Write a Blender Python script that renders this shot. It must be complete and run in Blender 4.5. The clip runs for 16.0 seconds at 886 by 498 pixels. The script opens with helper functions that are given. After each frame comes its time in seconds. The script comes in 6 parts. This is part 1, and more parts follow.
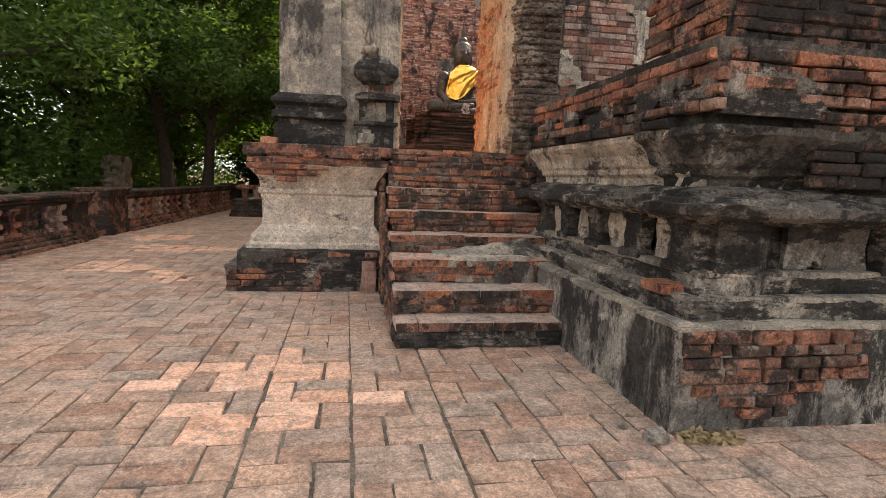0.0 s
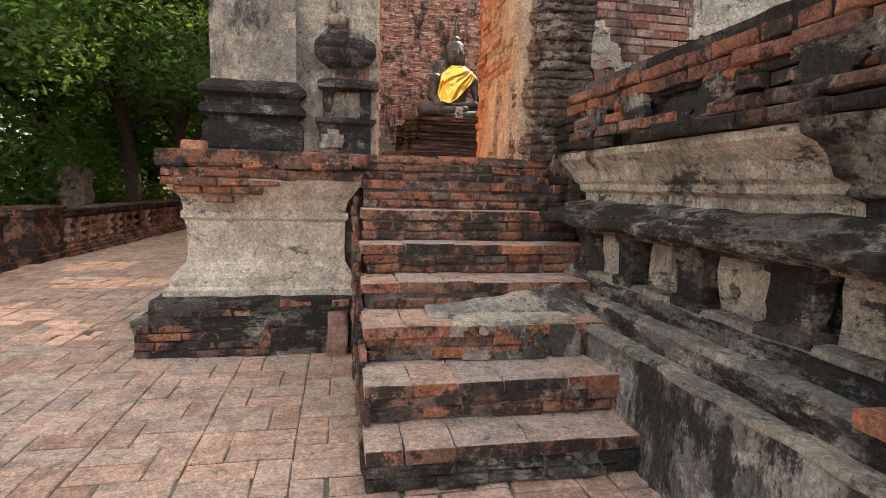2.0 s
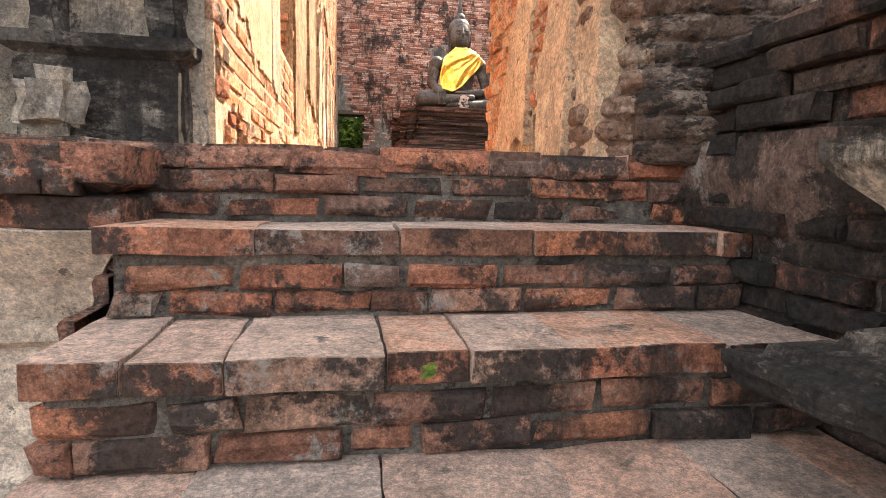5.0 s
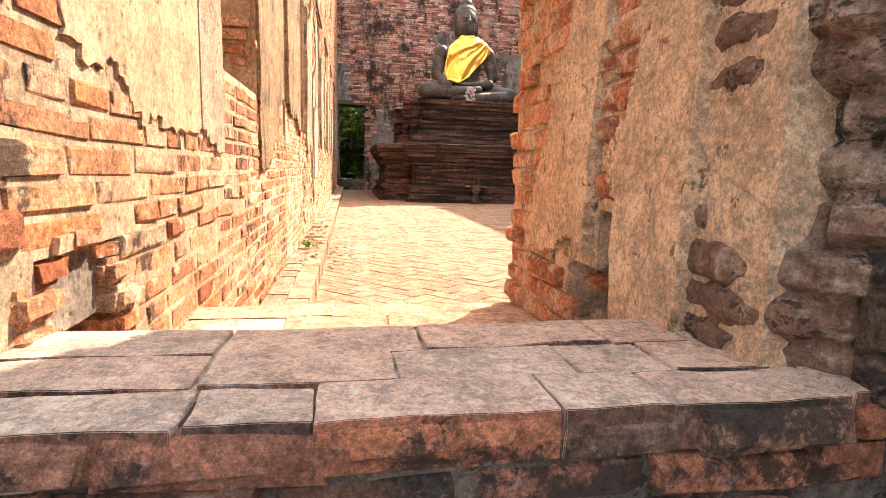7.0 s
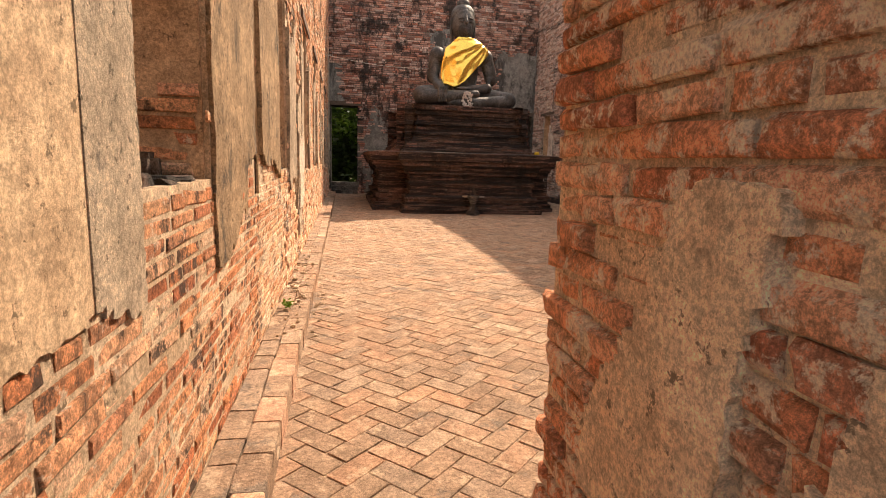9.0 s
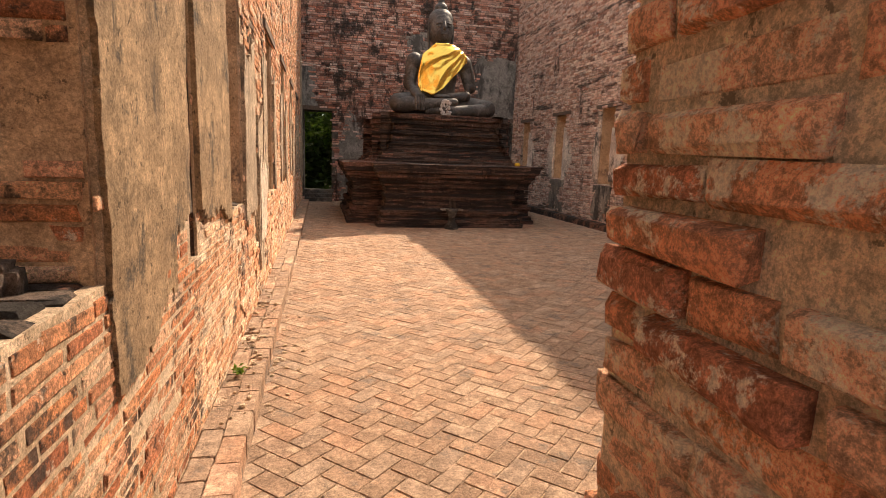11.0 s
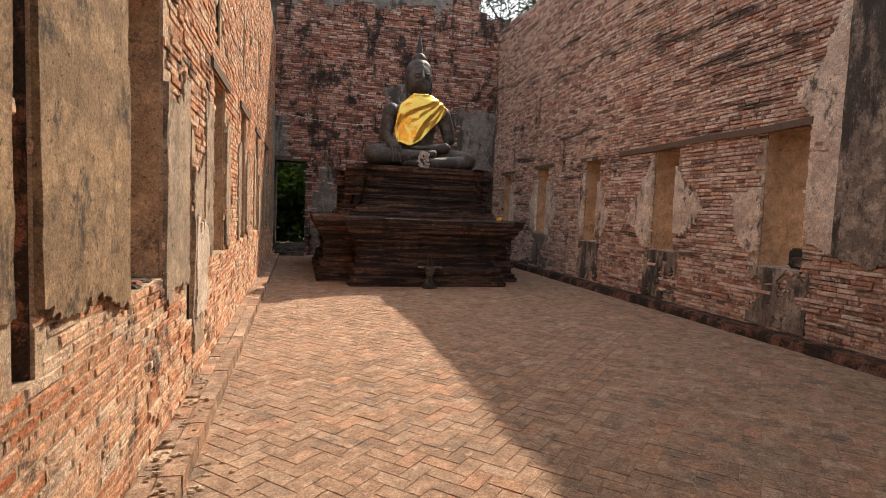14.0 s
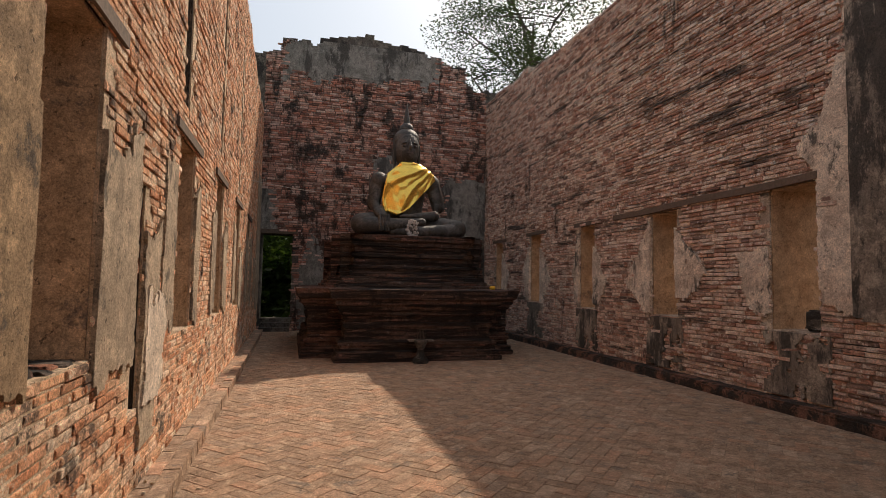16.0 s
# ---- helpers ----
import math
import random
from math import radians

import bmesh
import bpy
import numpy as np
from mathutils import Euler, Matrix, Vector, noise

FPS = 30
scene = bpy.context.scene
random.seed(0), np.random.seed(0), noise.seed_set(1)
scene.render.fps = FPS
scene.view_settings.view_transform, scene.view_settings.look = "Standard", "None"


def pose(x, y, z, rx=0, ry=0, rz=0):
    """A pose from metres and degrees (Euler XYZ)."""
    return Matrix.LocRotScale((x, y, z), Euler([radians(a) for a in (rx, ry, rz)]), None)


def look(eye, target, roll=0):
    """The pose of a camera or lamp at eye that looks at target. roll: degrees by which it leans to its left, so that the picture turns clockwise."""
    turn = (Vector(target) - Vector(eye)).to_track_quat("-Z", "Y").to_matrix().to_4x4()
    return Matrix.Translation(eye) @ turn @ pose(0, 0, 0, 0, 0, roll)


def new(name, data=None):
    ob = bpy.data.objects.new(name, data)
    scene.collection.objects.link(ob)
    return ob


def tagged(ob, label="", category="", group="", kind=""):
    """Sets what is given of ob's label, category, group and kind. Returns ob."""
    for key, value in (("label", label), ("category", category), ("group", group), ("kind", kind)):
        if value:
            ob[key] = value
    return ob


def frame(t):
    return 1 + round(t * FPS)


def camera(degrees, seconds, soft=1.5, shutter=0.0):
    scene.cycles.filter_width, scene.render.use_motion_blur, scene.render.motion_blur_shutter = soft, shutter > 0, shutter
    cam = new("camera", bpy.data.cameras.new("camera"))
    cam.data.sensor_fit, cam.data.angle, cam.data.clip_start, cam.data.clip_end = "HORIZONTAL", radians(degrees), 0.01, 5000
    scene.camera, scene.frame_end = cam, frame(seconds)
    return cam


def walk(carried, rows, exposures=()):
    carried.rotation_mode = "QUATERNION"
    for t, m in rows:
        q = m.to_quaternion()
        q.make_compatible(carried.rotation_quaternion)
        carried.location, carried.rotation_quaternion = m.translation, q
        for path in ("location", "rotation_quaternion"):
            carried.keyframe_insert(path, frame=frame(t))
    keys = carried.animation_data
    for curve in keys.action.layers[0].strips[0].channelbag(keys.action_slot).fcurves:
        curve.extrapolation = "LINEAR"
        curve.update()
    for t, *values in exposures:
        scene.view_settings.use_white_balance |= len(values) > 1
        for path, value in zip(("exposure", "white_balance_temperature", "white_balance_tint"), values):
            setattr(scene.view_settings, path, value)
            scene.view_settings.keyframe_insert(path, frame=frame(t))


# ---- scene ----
cam = camera(78.3, 16.0, 0.75)
PATH = [
    (0, (0.306, -0.047, 1.089), (0.66, 1.906, 0.839), 2.2),
    (0.5, (0.309, 0.181, 1.105), (0.659, 2.134, 0.856), 2.1),
    (1, (0.373, 0.529, 1.101), (0.728, 2.482, 0.862), 1.8),
    (1.5, (0.459, 0.933, 1.132), (0.828, 2.886, 0.905), 1.6),
    (2, (0.528, 1.393, 1.16), (0.908, 3.343, 0.936), 1.5),
    (2.2, (0.556, 1.546, 1.15), (0.943, 3.496, 0.936), 2.0),
    (2.5, (0.655, 1.833, 1.156), (1.042, 3.783, 0.943), 1.2),
    (3, (0.753, 2.316, 1.179), (1.137, 4.267, 0.97), 1.2),
    (3.2, (0.815, 2.494, 1.191), (1.193, 4.447, 0.976), 1.2),
    (5.3, (1.18, 4.111, 1.337), (1.529, 6.067, 1.101), 1.3),
    (5.5, (1.187, 4.213, 1.374), (1.53, 6.169, 1.135), 0.9),
    (6, (1.209, 4.402, 1.519), (1.542, 6.358, 1.268), 1.5),
    (6.5, (1.27, 4.602, 1.606), (1.596, 6.556, 1.335), 1.6),
    (7, (1.287, 4.766, 1.655), (1.626, 6.715, 1.364), 1.6),
    (7.5, (1.298, 4.91, 1.789), (1.639, 6.858, 1.486), 1.8),
    (8, (1.338, 5.077, 1.907), (1.666, 7.025, 1.596), 1.8),
    (8.5, (1.34, 5.204, 1.996), (1.681, 7.149, 1.681), 1.9),
    (9, (1.35, 5.386, 2.106), (1.708, 7.326, 1.782), 1.7),
    (9.5, (1.366, 5.526, 2.17), (1.729, 7.465, 1.839), 1.8),
    (10, (1.403, 5.708, 2.266), (1.786, 7.642, 1.93), 1.8),
    (10.2, (1.414, 5.763, 2.296), (1.81, 7.694, 1.957), 1.9),
    (12.3, (1.511, 6.361, 2.525), (1.995, 8.282, 2.246), 2.3),
    (12.5, (1.517, 6.445, 2.526), (2.005, 8.366, 2.258), 2.5),
    (13, (1.562, 6.597, 2.519), (2.047, 8.524, 2.294), 2.6),
    (13.5, (1.627, 6.732, 2.509), (2.119, 8.661, 2.32), 2.8),
    (14, (1.699, 6.857, 2.506), (2.208, 8.786, 2.361), 2.3),
    (14.5, (1.735, 6.99, 2.491), (2.254, 8.92, 2.408), 2.3),
    (15, (1.797, 7.126, 2.456), (2.317, 9.057, 2.427), 2.0),
    (15.5, (1.854, 7.247, 2.439), (2.38, 9.176, 2.474), 1.4),
    (16, (1.875, 7.39, 2.439), (2.405, 9.314, 2.56), 1.0),
]
EXPOSURES = [(0, 1.1, 6550, 10), (3, 1.68, 6250, 9), (5.3, 2.14, 6350, 11), (7, 1.95, 6500, 14), (8.5, 1.2, 6650, 11), (10, 0.98, 6850, 12), (12.5, 0.85, 6250, 10), (14, 0.58, 6050, 9), (15, 0.33, 6030, 9), (16, 0.0, 6050, 8)]
walk(cam, [(t, look(eye, target, roll)) for t, eye, target, roll in PATH], EXPOSURES)

# ---- light ----
SUN_WAY = Vector((-0.655, -0.735, -1.0)).normalized()
world = bpy.data.worlds.new("sky")
scene.world = world
world.use_nodes = True
wn = world.node_tree.nodes
sky = wn.new("ShaderNodeTexSky")
sky.sky_type = "NISHITA"
sky.sun_disc = False
sky.sun_elevation = math.asin(-SUN_WAY.z)
sky.sun_rotation = math.atan2(-SUN_WAY.x, -SUN_WAY.y)
sky.dust_density = 6.0
sky.air_density = 1.2
haze = wn.new("ShaderNodeMix")
haze.data_type = "RGBA"
haze.inputs[0].default_value = 0.65
haze.inputs[7].default_value = (4.9, 4.95, 4.95, 1.0)
world.node_tree.links.new(sky.outputs[0], haze.inputs[6])
world.node_tree.links.new(haze.outputs[2], wn["Background"].inputs[0])
wn["Background"].inputs[1].default_value = 0.15
sun = new("sun", bpy.data.lights.new("sun", "SUN"))
sun.data.energy = 4.3
sun.data.angle = radians(0.6)
sun.data.color = (1.0, 0.8, 0.6)
sun.matrix_world = look((30, 40, 45), Vector((30, 40, 45)) + SUN_WAY)

# ---- materials ----
def material(name, roughness=0.9, metallic=0.0):
    m = bpy.data.materials.new(name)
    m.use_nodes = True
    t = m.node_tree
    b = t.nodes["Principled BSDF"]
    b.inputs["Roughness"].default_value = roughness
    b.inputs["Metallic"].default_value = metallic
    b.inputs["Specular IOR Level"].default_value = 0.25
    return m, t, b


def node(t, kind, **values):
    n = t.nodes.new(kind)
    for key, value in values.items():
        n.inputs[key.replace("_", " ")].default_value = value
    return n


def noise_tex(t, scale, detail=5.0, rough=0.6, stretch=None):
    c = t.nodes.new("ShaderNodeNewGeometry")
    n = node(t, "ShaderNodeTexNoise", Scale=scale, Detail=detail, Roughness=rough)
    if stretch:
        m = t.nodes.new("ShaderNodeMapping")
        m.inputs["Scale"].default_value = stretch
        t.links.new(c.outputs["Position"], m.inputs["Vector"])
        t.links.new(m.outputs[0], n.inputs["Vector"])
    else:
        t.links.new(c.outputs["Position"], n.inputs["Vector"])
    return n.outputs["Fac"]


def ramp(t, fac, stops):
    r = t.nodes.new("ShaderNodeValToRGB")
    e = r.color_ramp.elements
    while len(e) < len(stops):
        e.new(0.5)
    for el, (pos, col) in zip(e, stops):
        el.position = pos
        el.color = (*col, 1.0) if len(col) == 3 else col
    t.links.new(fac, r.inputs[0])
    return r.outputs[0]


def mix(t, fac, a, b, mode="MIX"):
    m = t.nodes.new("ShaderNodeMix")
    m.data_type = "RGBA"
    m.blend_type = mode
    for sock, v in ((m.inputs[0], fac), (m.inputs[6], a), (m.inputs[7], b)):
        if isinstance(v, (int, float)):
            sock.default_value = v
        elif isinstance(v, tuple):
            sock.default_value = (*v, 1.0)
        else:
            t.links.new(v, sock)
    return m.outputs[2]


def bump(t, b, height, strength=0.5, distance=0.01):
    n = node(t, "ShaderNodeBump", Strength=strength, Distance=distance)
    t.links.new(height, n.inputs["Height"])
    t.links.new(n.outputs[0], b.inputs["Normal"])


def grey(v):
    return (v, v, v)


def random_value(t):
    """One value for each brick, whether it is an object or an island of a mesh."""
    a = t.nodes.new("ShaderNodeObjectInfo").outputs["Random"]
    g = t.nodes.new("ShaderNodeNewGeometry").outputs["Random Per Island"]
    s = t.nodes.new("ShaderNodeMath")
    s.operation = "ADD"
    t.links.new(a, s.inputs[0])
    t.links.new(g, s.inputs[1])
    f = t.nodes.new("ShaderNodeMath")
    f.operation = "FRACT"
    t.links.new(s.outputs[0], f.inputs[0])
    return f.outputs[0]


def brick_material(name, colours, stain, stain_at, lime=(0.5, 0.42, 0.32), lime_at=0.7, stain_scale=1.3, stretch=None, streak_at=0.62, relief=1.0, grain=1.0):
    m, t, b = material(name, 0.92)
    k = len(colours) - 1
    base = ramp(t, random_value(t), [(i / k, c) for i, c in enumerate(colours)])
    base = mix(t, 0.5 * grain, base, ramp(t, noise_tex(t, 8, 6, 0.7), [(0.38, grey(0.45)), (0.62, grey(1.45))]), "MULTIPLY")
    base = mix(t, 0.4 * grain, base, ramp(t, noise_tex(t, 40, 7, 0.85), [(0.42, grey(0.25)), (0.58, grey(1.75))]), "MULTIPLY")
    base = mix(t, 0.38 * grain, base, ramp(t, noise_tex(t, 95, 7, 0.85), [(0.42, grey(0.25)), (0.58, grey(1.7))]), "MULTIPLY")
    base = mix(t, 0.28 * grain, base, ramp(t, noise_tex(t, 260, 4, 0.8), [(0.42, grey(0.35)), (0.58, grey(1.55))]), "MULTIPLY")
    # lime and dust left on the faces
    base = mix(t, ramp(t, noise_tex(t, 9, 8, 0.8), [(lime_at, grey(0)), (lime_at + 0.05, grey(0.85))]), base, mix(t, 0.6, lime, ramp(t, noise_tex(t, 120, 5, 0.8), [(0.4, grey(0.5)), (0.6, grey(1.4))]), "MULTIPLY"))
    # black lichen and soot: patches, then runs of rain down the face
    dirt = mix(t, 0.7, stain, ramp(t, noise_tex(t, 60, 6, 0.8), [(0.4, grey(0.5)), (0.62, grey(2.6))]), "MULTIPLY")
    s = noise_tex(t, stain_scale, 12, 0.78, stretch)
    base = mix(t, ramp(t, s, [(stain_at, grey(0)), (stain_at + 0.05, grey(0.9))]), base, dirt)
    s = noise_tex(t, 1.6, 10, 0.75, (1, 1, 0.22))
    base = mix(t, ramp(t, s, [(streak_at, grey(0)), (streak_at + 0.07, grey(0.88))]), base, dirt)
    t.links.new(base, b.inputs["Base Color"])
    bump(t, b, mix(t, 0.5, noise_tex(t, 26, 8, 0.78), noise_tex(t, 120, 5, 0.8)), relief, 0.045)
    return m


def plaster_material(name, light, mid, dark, dark_at, scale=0.9, stretch=None, mid_at=0.48, relief=0.9, streak_at=0.6):
    m, t, b = material(name, 0.93)
    base = mix(t, ramp(t, noise_tex(t, 2.6, 11, 0.78), [(mid_at - 0.03, grey(0)), (mid_at + 0.04, grey(1))]), light, mid)
    base = mix(t, 0.4, base, ramp(t, noise_tex(t, 7, 7, 0.72), [(0.38, grey(0.5)), (0.62, grey(1.4))]), "MULTIPLY")
    base = mix(t, 0.32, base, ramp(t, noise_tex(t, 40, 8, 0.85), [(0.42, grey(0.3)), (0.58, grey(1.75))]), "MULTIPLY")
    base = mix(t, 0.36, base, ramp(t, noise_tex(t, 90, 8, 0.85), [(0.42, grey(0.25)), (0.58, grey(1.7))]), "MULTIPLY")
    base = mix(t, 0.22, base, ramp(t, noise_tex(t, 260, 4, 0.8), [(0.42, grey(0.35)), (0.58, grey(1.55))]), "MULTIPLY")
    # thin wandering cracks
    c = t.nodes.new("ShaderNodeNewGeometry")
    w = node(t, "ShaderNodeTexVoronoi", Scale=1.4)
    w.feature = "DISTANCE_TO_EDGE"
    v = t.nodes.new("ShaderNodeVectorMath")
    v.operation = "MULTIPLY_ADD"
    v.inputs[1].default_value = (0.35, 0.35, 0.35)
    n = node(t, "ShaderNodeTexNoise", Scale=3.0, Detail=6.0)
    t.links.new(c.outputs["Position"], n.inputs["Vector"])
    t.links.new(n.outputs["Color"], v.inputs[0])
    t.links.new(c.outputs["Position"], v.inputs[2])
    t.links.new(v.outputs[0], w.inputs["Vector"])
    base = mix(t, ramp(t, w.outputs["Distance"], [(0.002, grey(0.4)), (0.006, grey(0))]), base, tuple(q * 0.3 for q in mid))
    # pale scabs and dark pits
    base = mix(t, ramp(t, noise_tex(t, 16, 8, 0.75, (1, 1, 1.8)), [(0.6, grey(0)), (0.64, grey(0.6))]), base, tuple(min(1, q * 1.1) for q in light))
    base = mix(t, ramp(t, noise_tex(t, 19, 6, 0.75), [(0.37, grey(0.9)), (0.4, grey(0))]), base, tuple(q * 0.3 for q in mid))
    # lichen crust and runs of rain, with a mottled tone of their own
    crust = mix(t, 0.75, dark, ramp(t, noise_tex(t, 45, 8, 0.82), [(0.4, grey(0.5)), (0.64, grey(2.3))]), "MULTIPLY")
    s = noise_tex(t, scale, 13, 0.79, stretch)
    base = mix(t, ramp(t, s, [(dark_at, grey(0)), (dark_at + 0.045, grey(0.92))]), base, crust)
    s = noise_tex(t, 2.3, 10, 0.75, (1, 1, 0.2))
    base = mix(t, ramp(t, s, [(streak_at, grey(0)), (streak_at + 0.06, grey(0.88))]), base, crust)
    t.links.new(base, b.inputs["Base Color"])
    bump(t, b, mix(t, 0.45, noise_tex(t, 12, 10, 0.8), noise_tex(t, 90, 6, 0.8)), relief, 0.05)
    return m


M_MORTAR = plaster_material("lime_mortar", (0.34, 0.27, 0.2), (0.2, 0.15, 0.11), (0.05, 0.042, 0.036), 0.5)
M_DARK_MORTAR = plaster_material("sooty_mortar", (0.22, 0.19, 0.155), (0.12, 0.102, 0.085), (0.035, 0.031, 0.028), 0.5)
M_WARM_MORTAR = plaster_material("sandy_mortar", (0.74, 0.56, 0.39), (0.58, 0.42, 0.275), (0.2, 0.15, 0.11), 0.61, streak_at=0.63)
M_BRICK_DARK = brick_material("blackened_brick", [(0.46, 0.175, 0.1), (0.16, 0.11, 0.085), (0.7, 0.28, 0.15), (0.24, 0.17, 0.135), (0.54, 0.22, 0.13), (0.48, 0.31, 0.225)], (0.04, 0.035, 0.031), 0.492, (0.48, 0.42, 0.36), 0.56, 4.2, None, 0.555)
M_BRICK_ORANGE = brick_material("orange_brick", [(0.74, 0.28, 0.12), (0.82, 0.44, 0.24), (0.46, 0.15, 0.07), (0.76, 0.33, 0.15), (0.84, 0.56, 0.37), (0.6, 0.21, 0.095)], (0.05, 0.037, 0.03), 0.535, (0.9, 0.72, 0.54), 0.575, 3.0, None, 0.575, 1.0, 1.15)
M_BRICK_SUNNY = brick_material("sun_bleached_brick", [(0.84, 0.42, 0.22), (0.9, 0.58, 0.37), (0.64, 0.28, 0.14), (0.86, 0.47, 0.26), (0.93, 0.7, 0.5), (0.76, 0.35, 0.18)], (0.07, 0.052, 0.042), 0.545, (0.95, 0.79, 0.6), 0.56, 2.2, None, 0.575, 1.0, 1.1)
M_BRICK_JAMB = brick_material("lime_smeared_brick", [(0.82, 0.33, 0.17), (0.9, 0.5, 0.3), (0.56, 0.19, 0.1), (0.86, 0.39, 0.2), (0.7, 0.27, 0.14)], (0.16, 0.085, 0.055), 0.62, (0.96, 0.78, 0.56), 0.505, 2.4, None, 0.74, 1.0, 1.1)
M_JAMB_MORTAR = plaster_material("ochre_mortar", (0.9, 0.66, 0.43), (0.76, 0.52, 0.33), (0.34, 0.23, 0.15), 0.68, streak_at=0.75)
M_GREY_MORTAR = plaster_material("grey_mortar", (0.28, 0.24, 0.2), (0.16, 0.136, 0.113), (0.04, 0.035, 0.031), 0.53, 5.0, streak_at=0.64)
M_EAST_MORTAR = plaster_material("dusty_mortar", (0.62, 0.51, 0.4), (0.4, 0.31, 0.24), (0.05, 0.042, 0.037), 0.54, 2.0, (1, 0.3, 2.0), streak_at=0.58)
M_BRICK_RED = brick_material("weathered_red_brick", [(0.58, 0.24, 0.155), (0.7, 0.43, 0.33), (0.26, 0.115, 0.085), (0.76, 0.57, 0.47), (0.48, 0.2, 0.135), (0.16, 0.105, 0.085)], (0.028, 0.025, 0.023), 0.535, (0.72, 0.6, 0.5), 0.575, 1.5, (1.4, 1, 1.0), 0.53, 1.0, 0.8)
M_BRICK_PALE = brick_material("pale_red_brick", [(0.66, 0.38, 0.27), (0.88, 0.68, 0.55), (0.44, 0.21, 0.145), (0.9, 0.73, 0.6), (0.6, 0.32, 0.22), (0.27, 0.17, 0.135), (0.78, 0.54, 0.42)], (0.05, 0.042, 0.037), 0.55, (0.94, 0.8, 0.68), 0.53, 1.7, (1, 0.22, 2.4), 0.575, 1.0, 0.8)
M_PAVER_BRIGHT = brick_material("bright_orange_paver", [(0.84, 0.48, 0.32), (0.9, 0.56, 0.39), (0.76, 0.42, 0.275)], (0.28, 0.2, 0.155), 0.565, (0.95, 0.68, 0.52), 0.57, 6.0, None, 0.8, 0.5, 0.8)
M_PAVER = brick_material("terracotta_paver", [(0.58, 0.355, 0.245), (0.62, 0.41, 0.3), (0.46, 0.265, 0.18), (0.56, 0.4, 0.3), (0.48, 0.335, 0.255), (0.66, 0.41, 0.28)], (0.24, 0.18, 0.14), 0.54, (0.66, 0.5, 0.38), 0.56, 3.0, None, 0.75, 0.6, 0.9)
M_PAVER_HALL = brick_material("worn_floor_brick", [(0.38, 0.245, 0.16), (0.43, 0.285, 0.19), (0.33, 0.215, 0.142), (0.4, 0.265, 0.175), (0.48, 0.28, 0.175), (0.36, 0.25, 0.175), (0.5, 0.345, 0.235)], (0.17, 0.13, 0.1), 0.56, (0.6, 0.43, 0.29), 0.55, 2.4, None, 0.76, 0.8, 0.9)
M_TREAD = brick_material("worn_tread_brick", [(0.68, 0.46, 0.35), (0.62, 0.48, 0.39), (0.76, 0.47, 0.34), (0.62, 0.5, 0.41), (0.8, 0.45, 0.3), (0.7, 0.52, 0.41)], (0.14, 0.115, 0.095), 0.575, (0.86, 0.61, 0.47), 0.54, 6.0, None, 0.74, 0.9, 0.85)
M_LANDING_JOINT = plaster_material("trodden_mortar", (0.58, 0.49, 0.4), (0.42, 0.34, 0.27), (0.16, 0.13, 0.11), 0.58, 5.0, relief=0.6, streak_at=0.8)
M_RUBBLE = plaster_material("lime_rubble", (0.58, 0.43, 0.32), (0.31, 0.185, 0.125), (0.05, 0.042, 0.036), 0.54, 12.0, (1, 1, 2.0), 0.475, 1.0, 0.62)
M_RUBBLE_DARK = plaster_material("blackened_rubble", (0.4, 0.31, 0.24), (0.17, 0.115, 0.085), (0.034, 0.03, 0.026), 0.505, 12.0, (1, 1, 2.0), 0.46, 1.0, 0.58)
M_LANDING_TOP = brick_material("footworn_landing_brick", [(0.86, 0.65, 0.51), (0.8, 0.65, 0.53), (0.9, 0.63, 0.48), (0.82, 0.67, 0.55)], (0.34, 0.27, 0.22), 0.575, (0.95, 0.74, 0.59), 0.54, 5.0, None, 0.78, 0.9, 0.8)
M_BRICK_COPING = brick_material("red_coping_brick", [(0.64, 0.25, 0.14), (0.38, 0.155, 0.095), (0.74, 0.34, 0.2), (0.22, 0.13, 0.1), (0.58, 0.22, 0.125)], (0.04, 0.035, 0.031), 0.545, (0.5, 0.42, 0.36), 0.585, 3.4, None, 0.6)
M_BRICK_STATUE_BASE = brick_material("dark_base_brick", [(0.2, 0.1, 0.072), (0.085, 0.062, 0.05), (0.28, 0.145, 0.105), (0.12, 0.09, 0.074), (0.15, 0.08, 0.062)], (0.016, 0.0145, 0.0135), 0.47, (0.4, 0.33, 0.27), 0.6, 2.2, (0.3, 0.3, 5.0), 0.56)
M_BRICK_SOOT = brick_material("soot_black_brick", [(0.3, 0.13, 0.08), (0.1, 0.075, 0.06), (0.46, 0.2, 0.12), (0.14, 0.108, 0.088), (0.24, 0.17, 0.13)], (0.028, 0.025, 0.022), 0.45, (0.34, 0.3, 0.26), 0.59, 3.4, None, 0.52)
M_PLASTER_WINDOW = plaster_material("pale_window_plaster", (0.78, 0.65, 0.52), (0.58, 0.46, 0.36), (0.08, 0.07, 0.06), 0.55, 1.8, (1, 1, 0.7), 0.5, 0.8, 0.57)
M_EARTH_JOINT = plaster_material("sandy_joint", (0.24, 0.19, 0.145), (0.15, 0.118, 0.09), (0.07, 0.057, 0.046), 0.54, 1.6, streak_at=0.8, relief=0.5)
M_HALL_JOINT = plaster_material("dusty_joint", (0.44, 0.31, 0.2), (0.3, 0.21, 0.14), (0.13, 0.096, 0.07), 0.57, 1.6, streak_at=0.8, relief=0.5)
M_PLASTER_TAN = plaster_material("tan_plaster", (0.64, 0.46, 0.295), (0.54, 0.375, 0.235), (0.2, 0.16, 0.12), 0.61, 0.8, (1, 1, 0.6), 0.5, 0.7, 0.67)
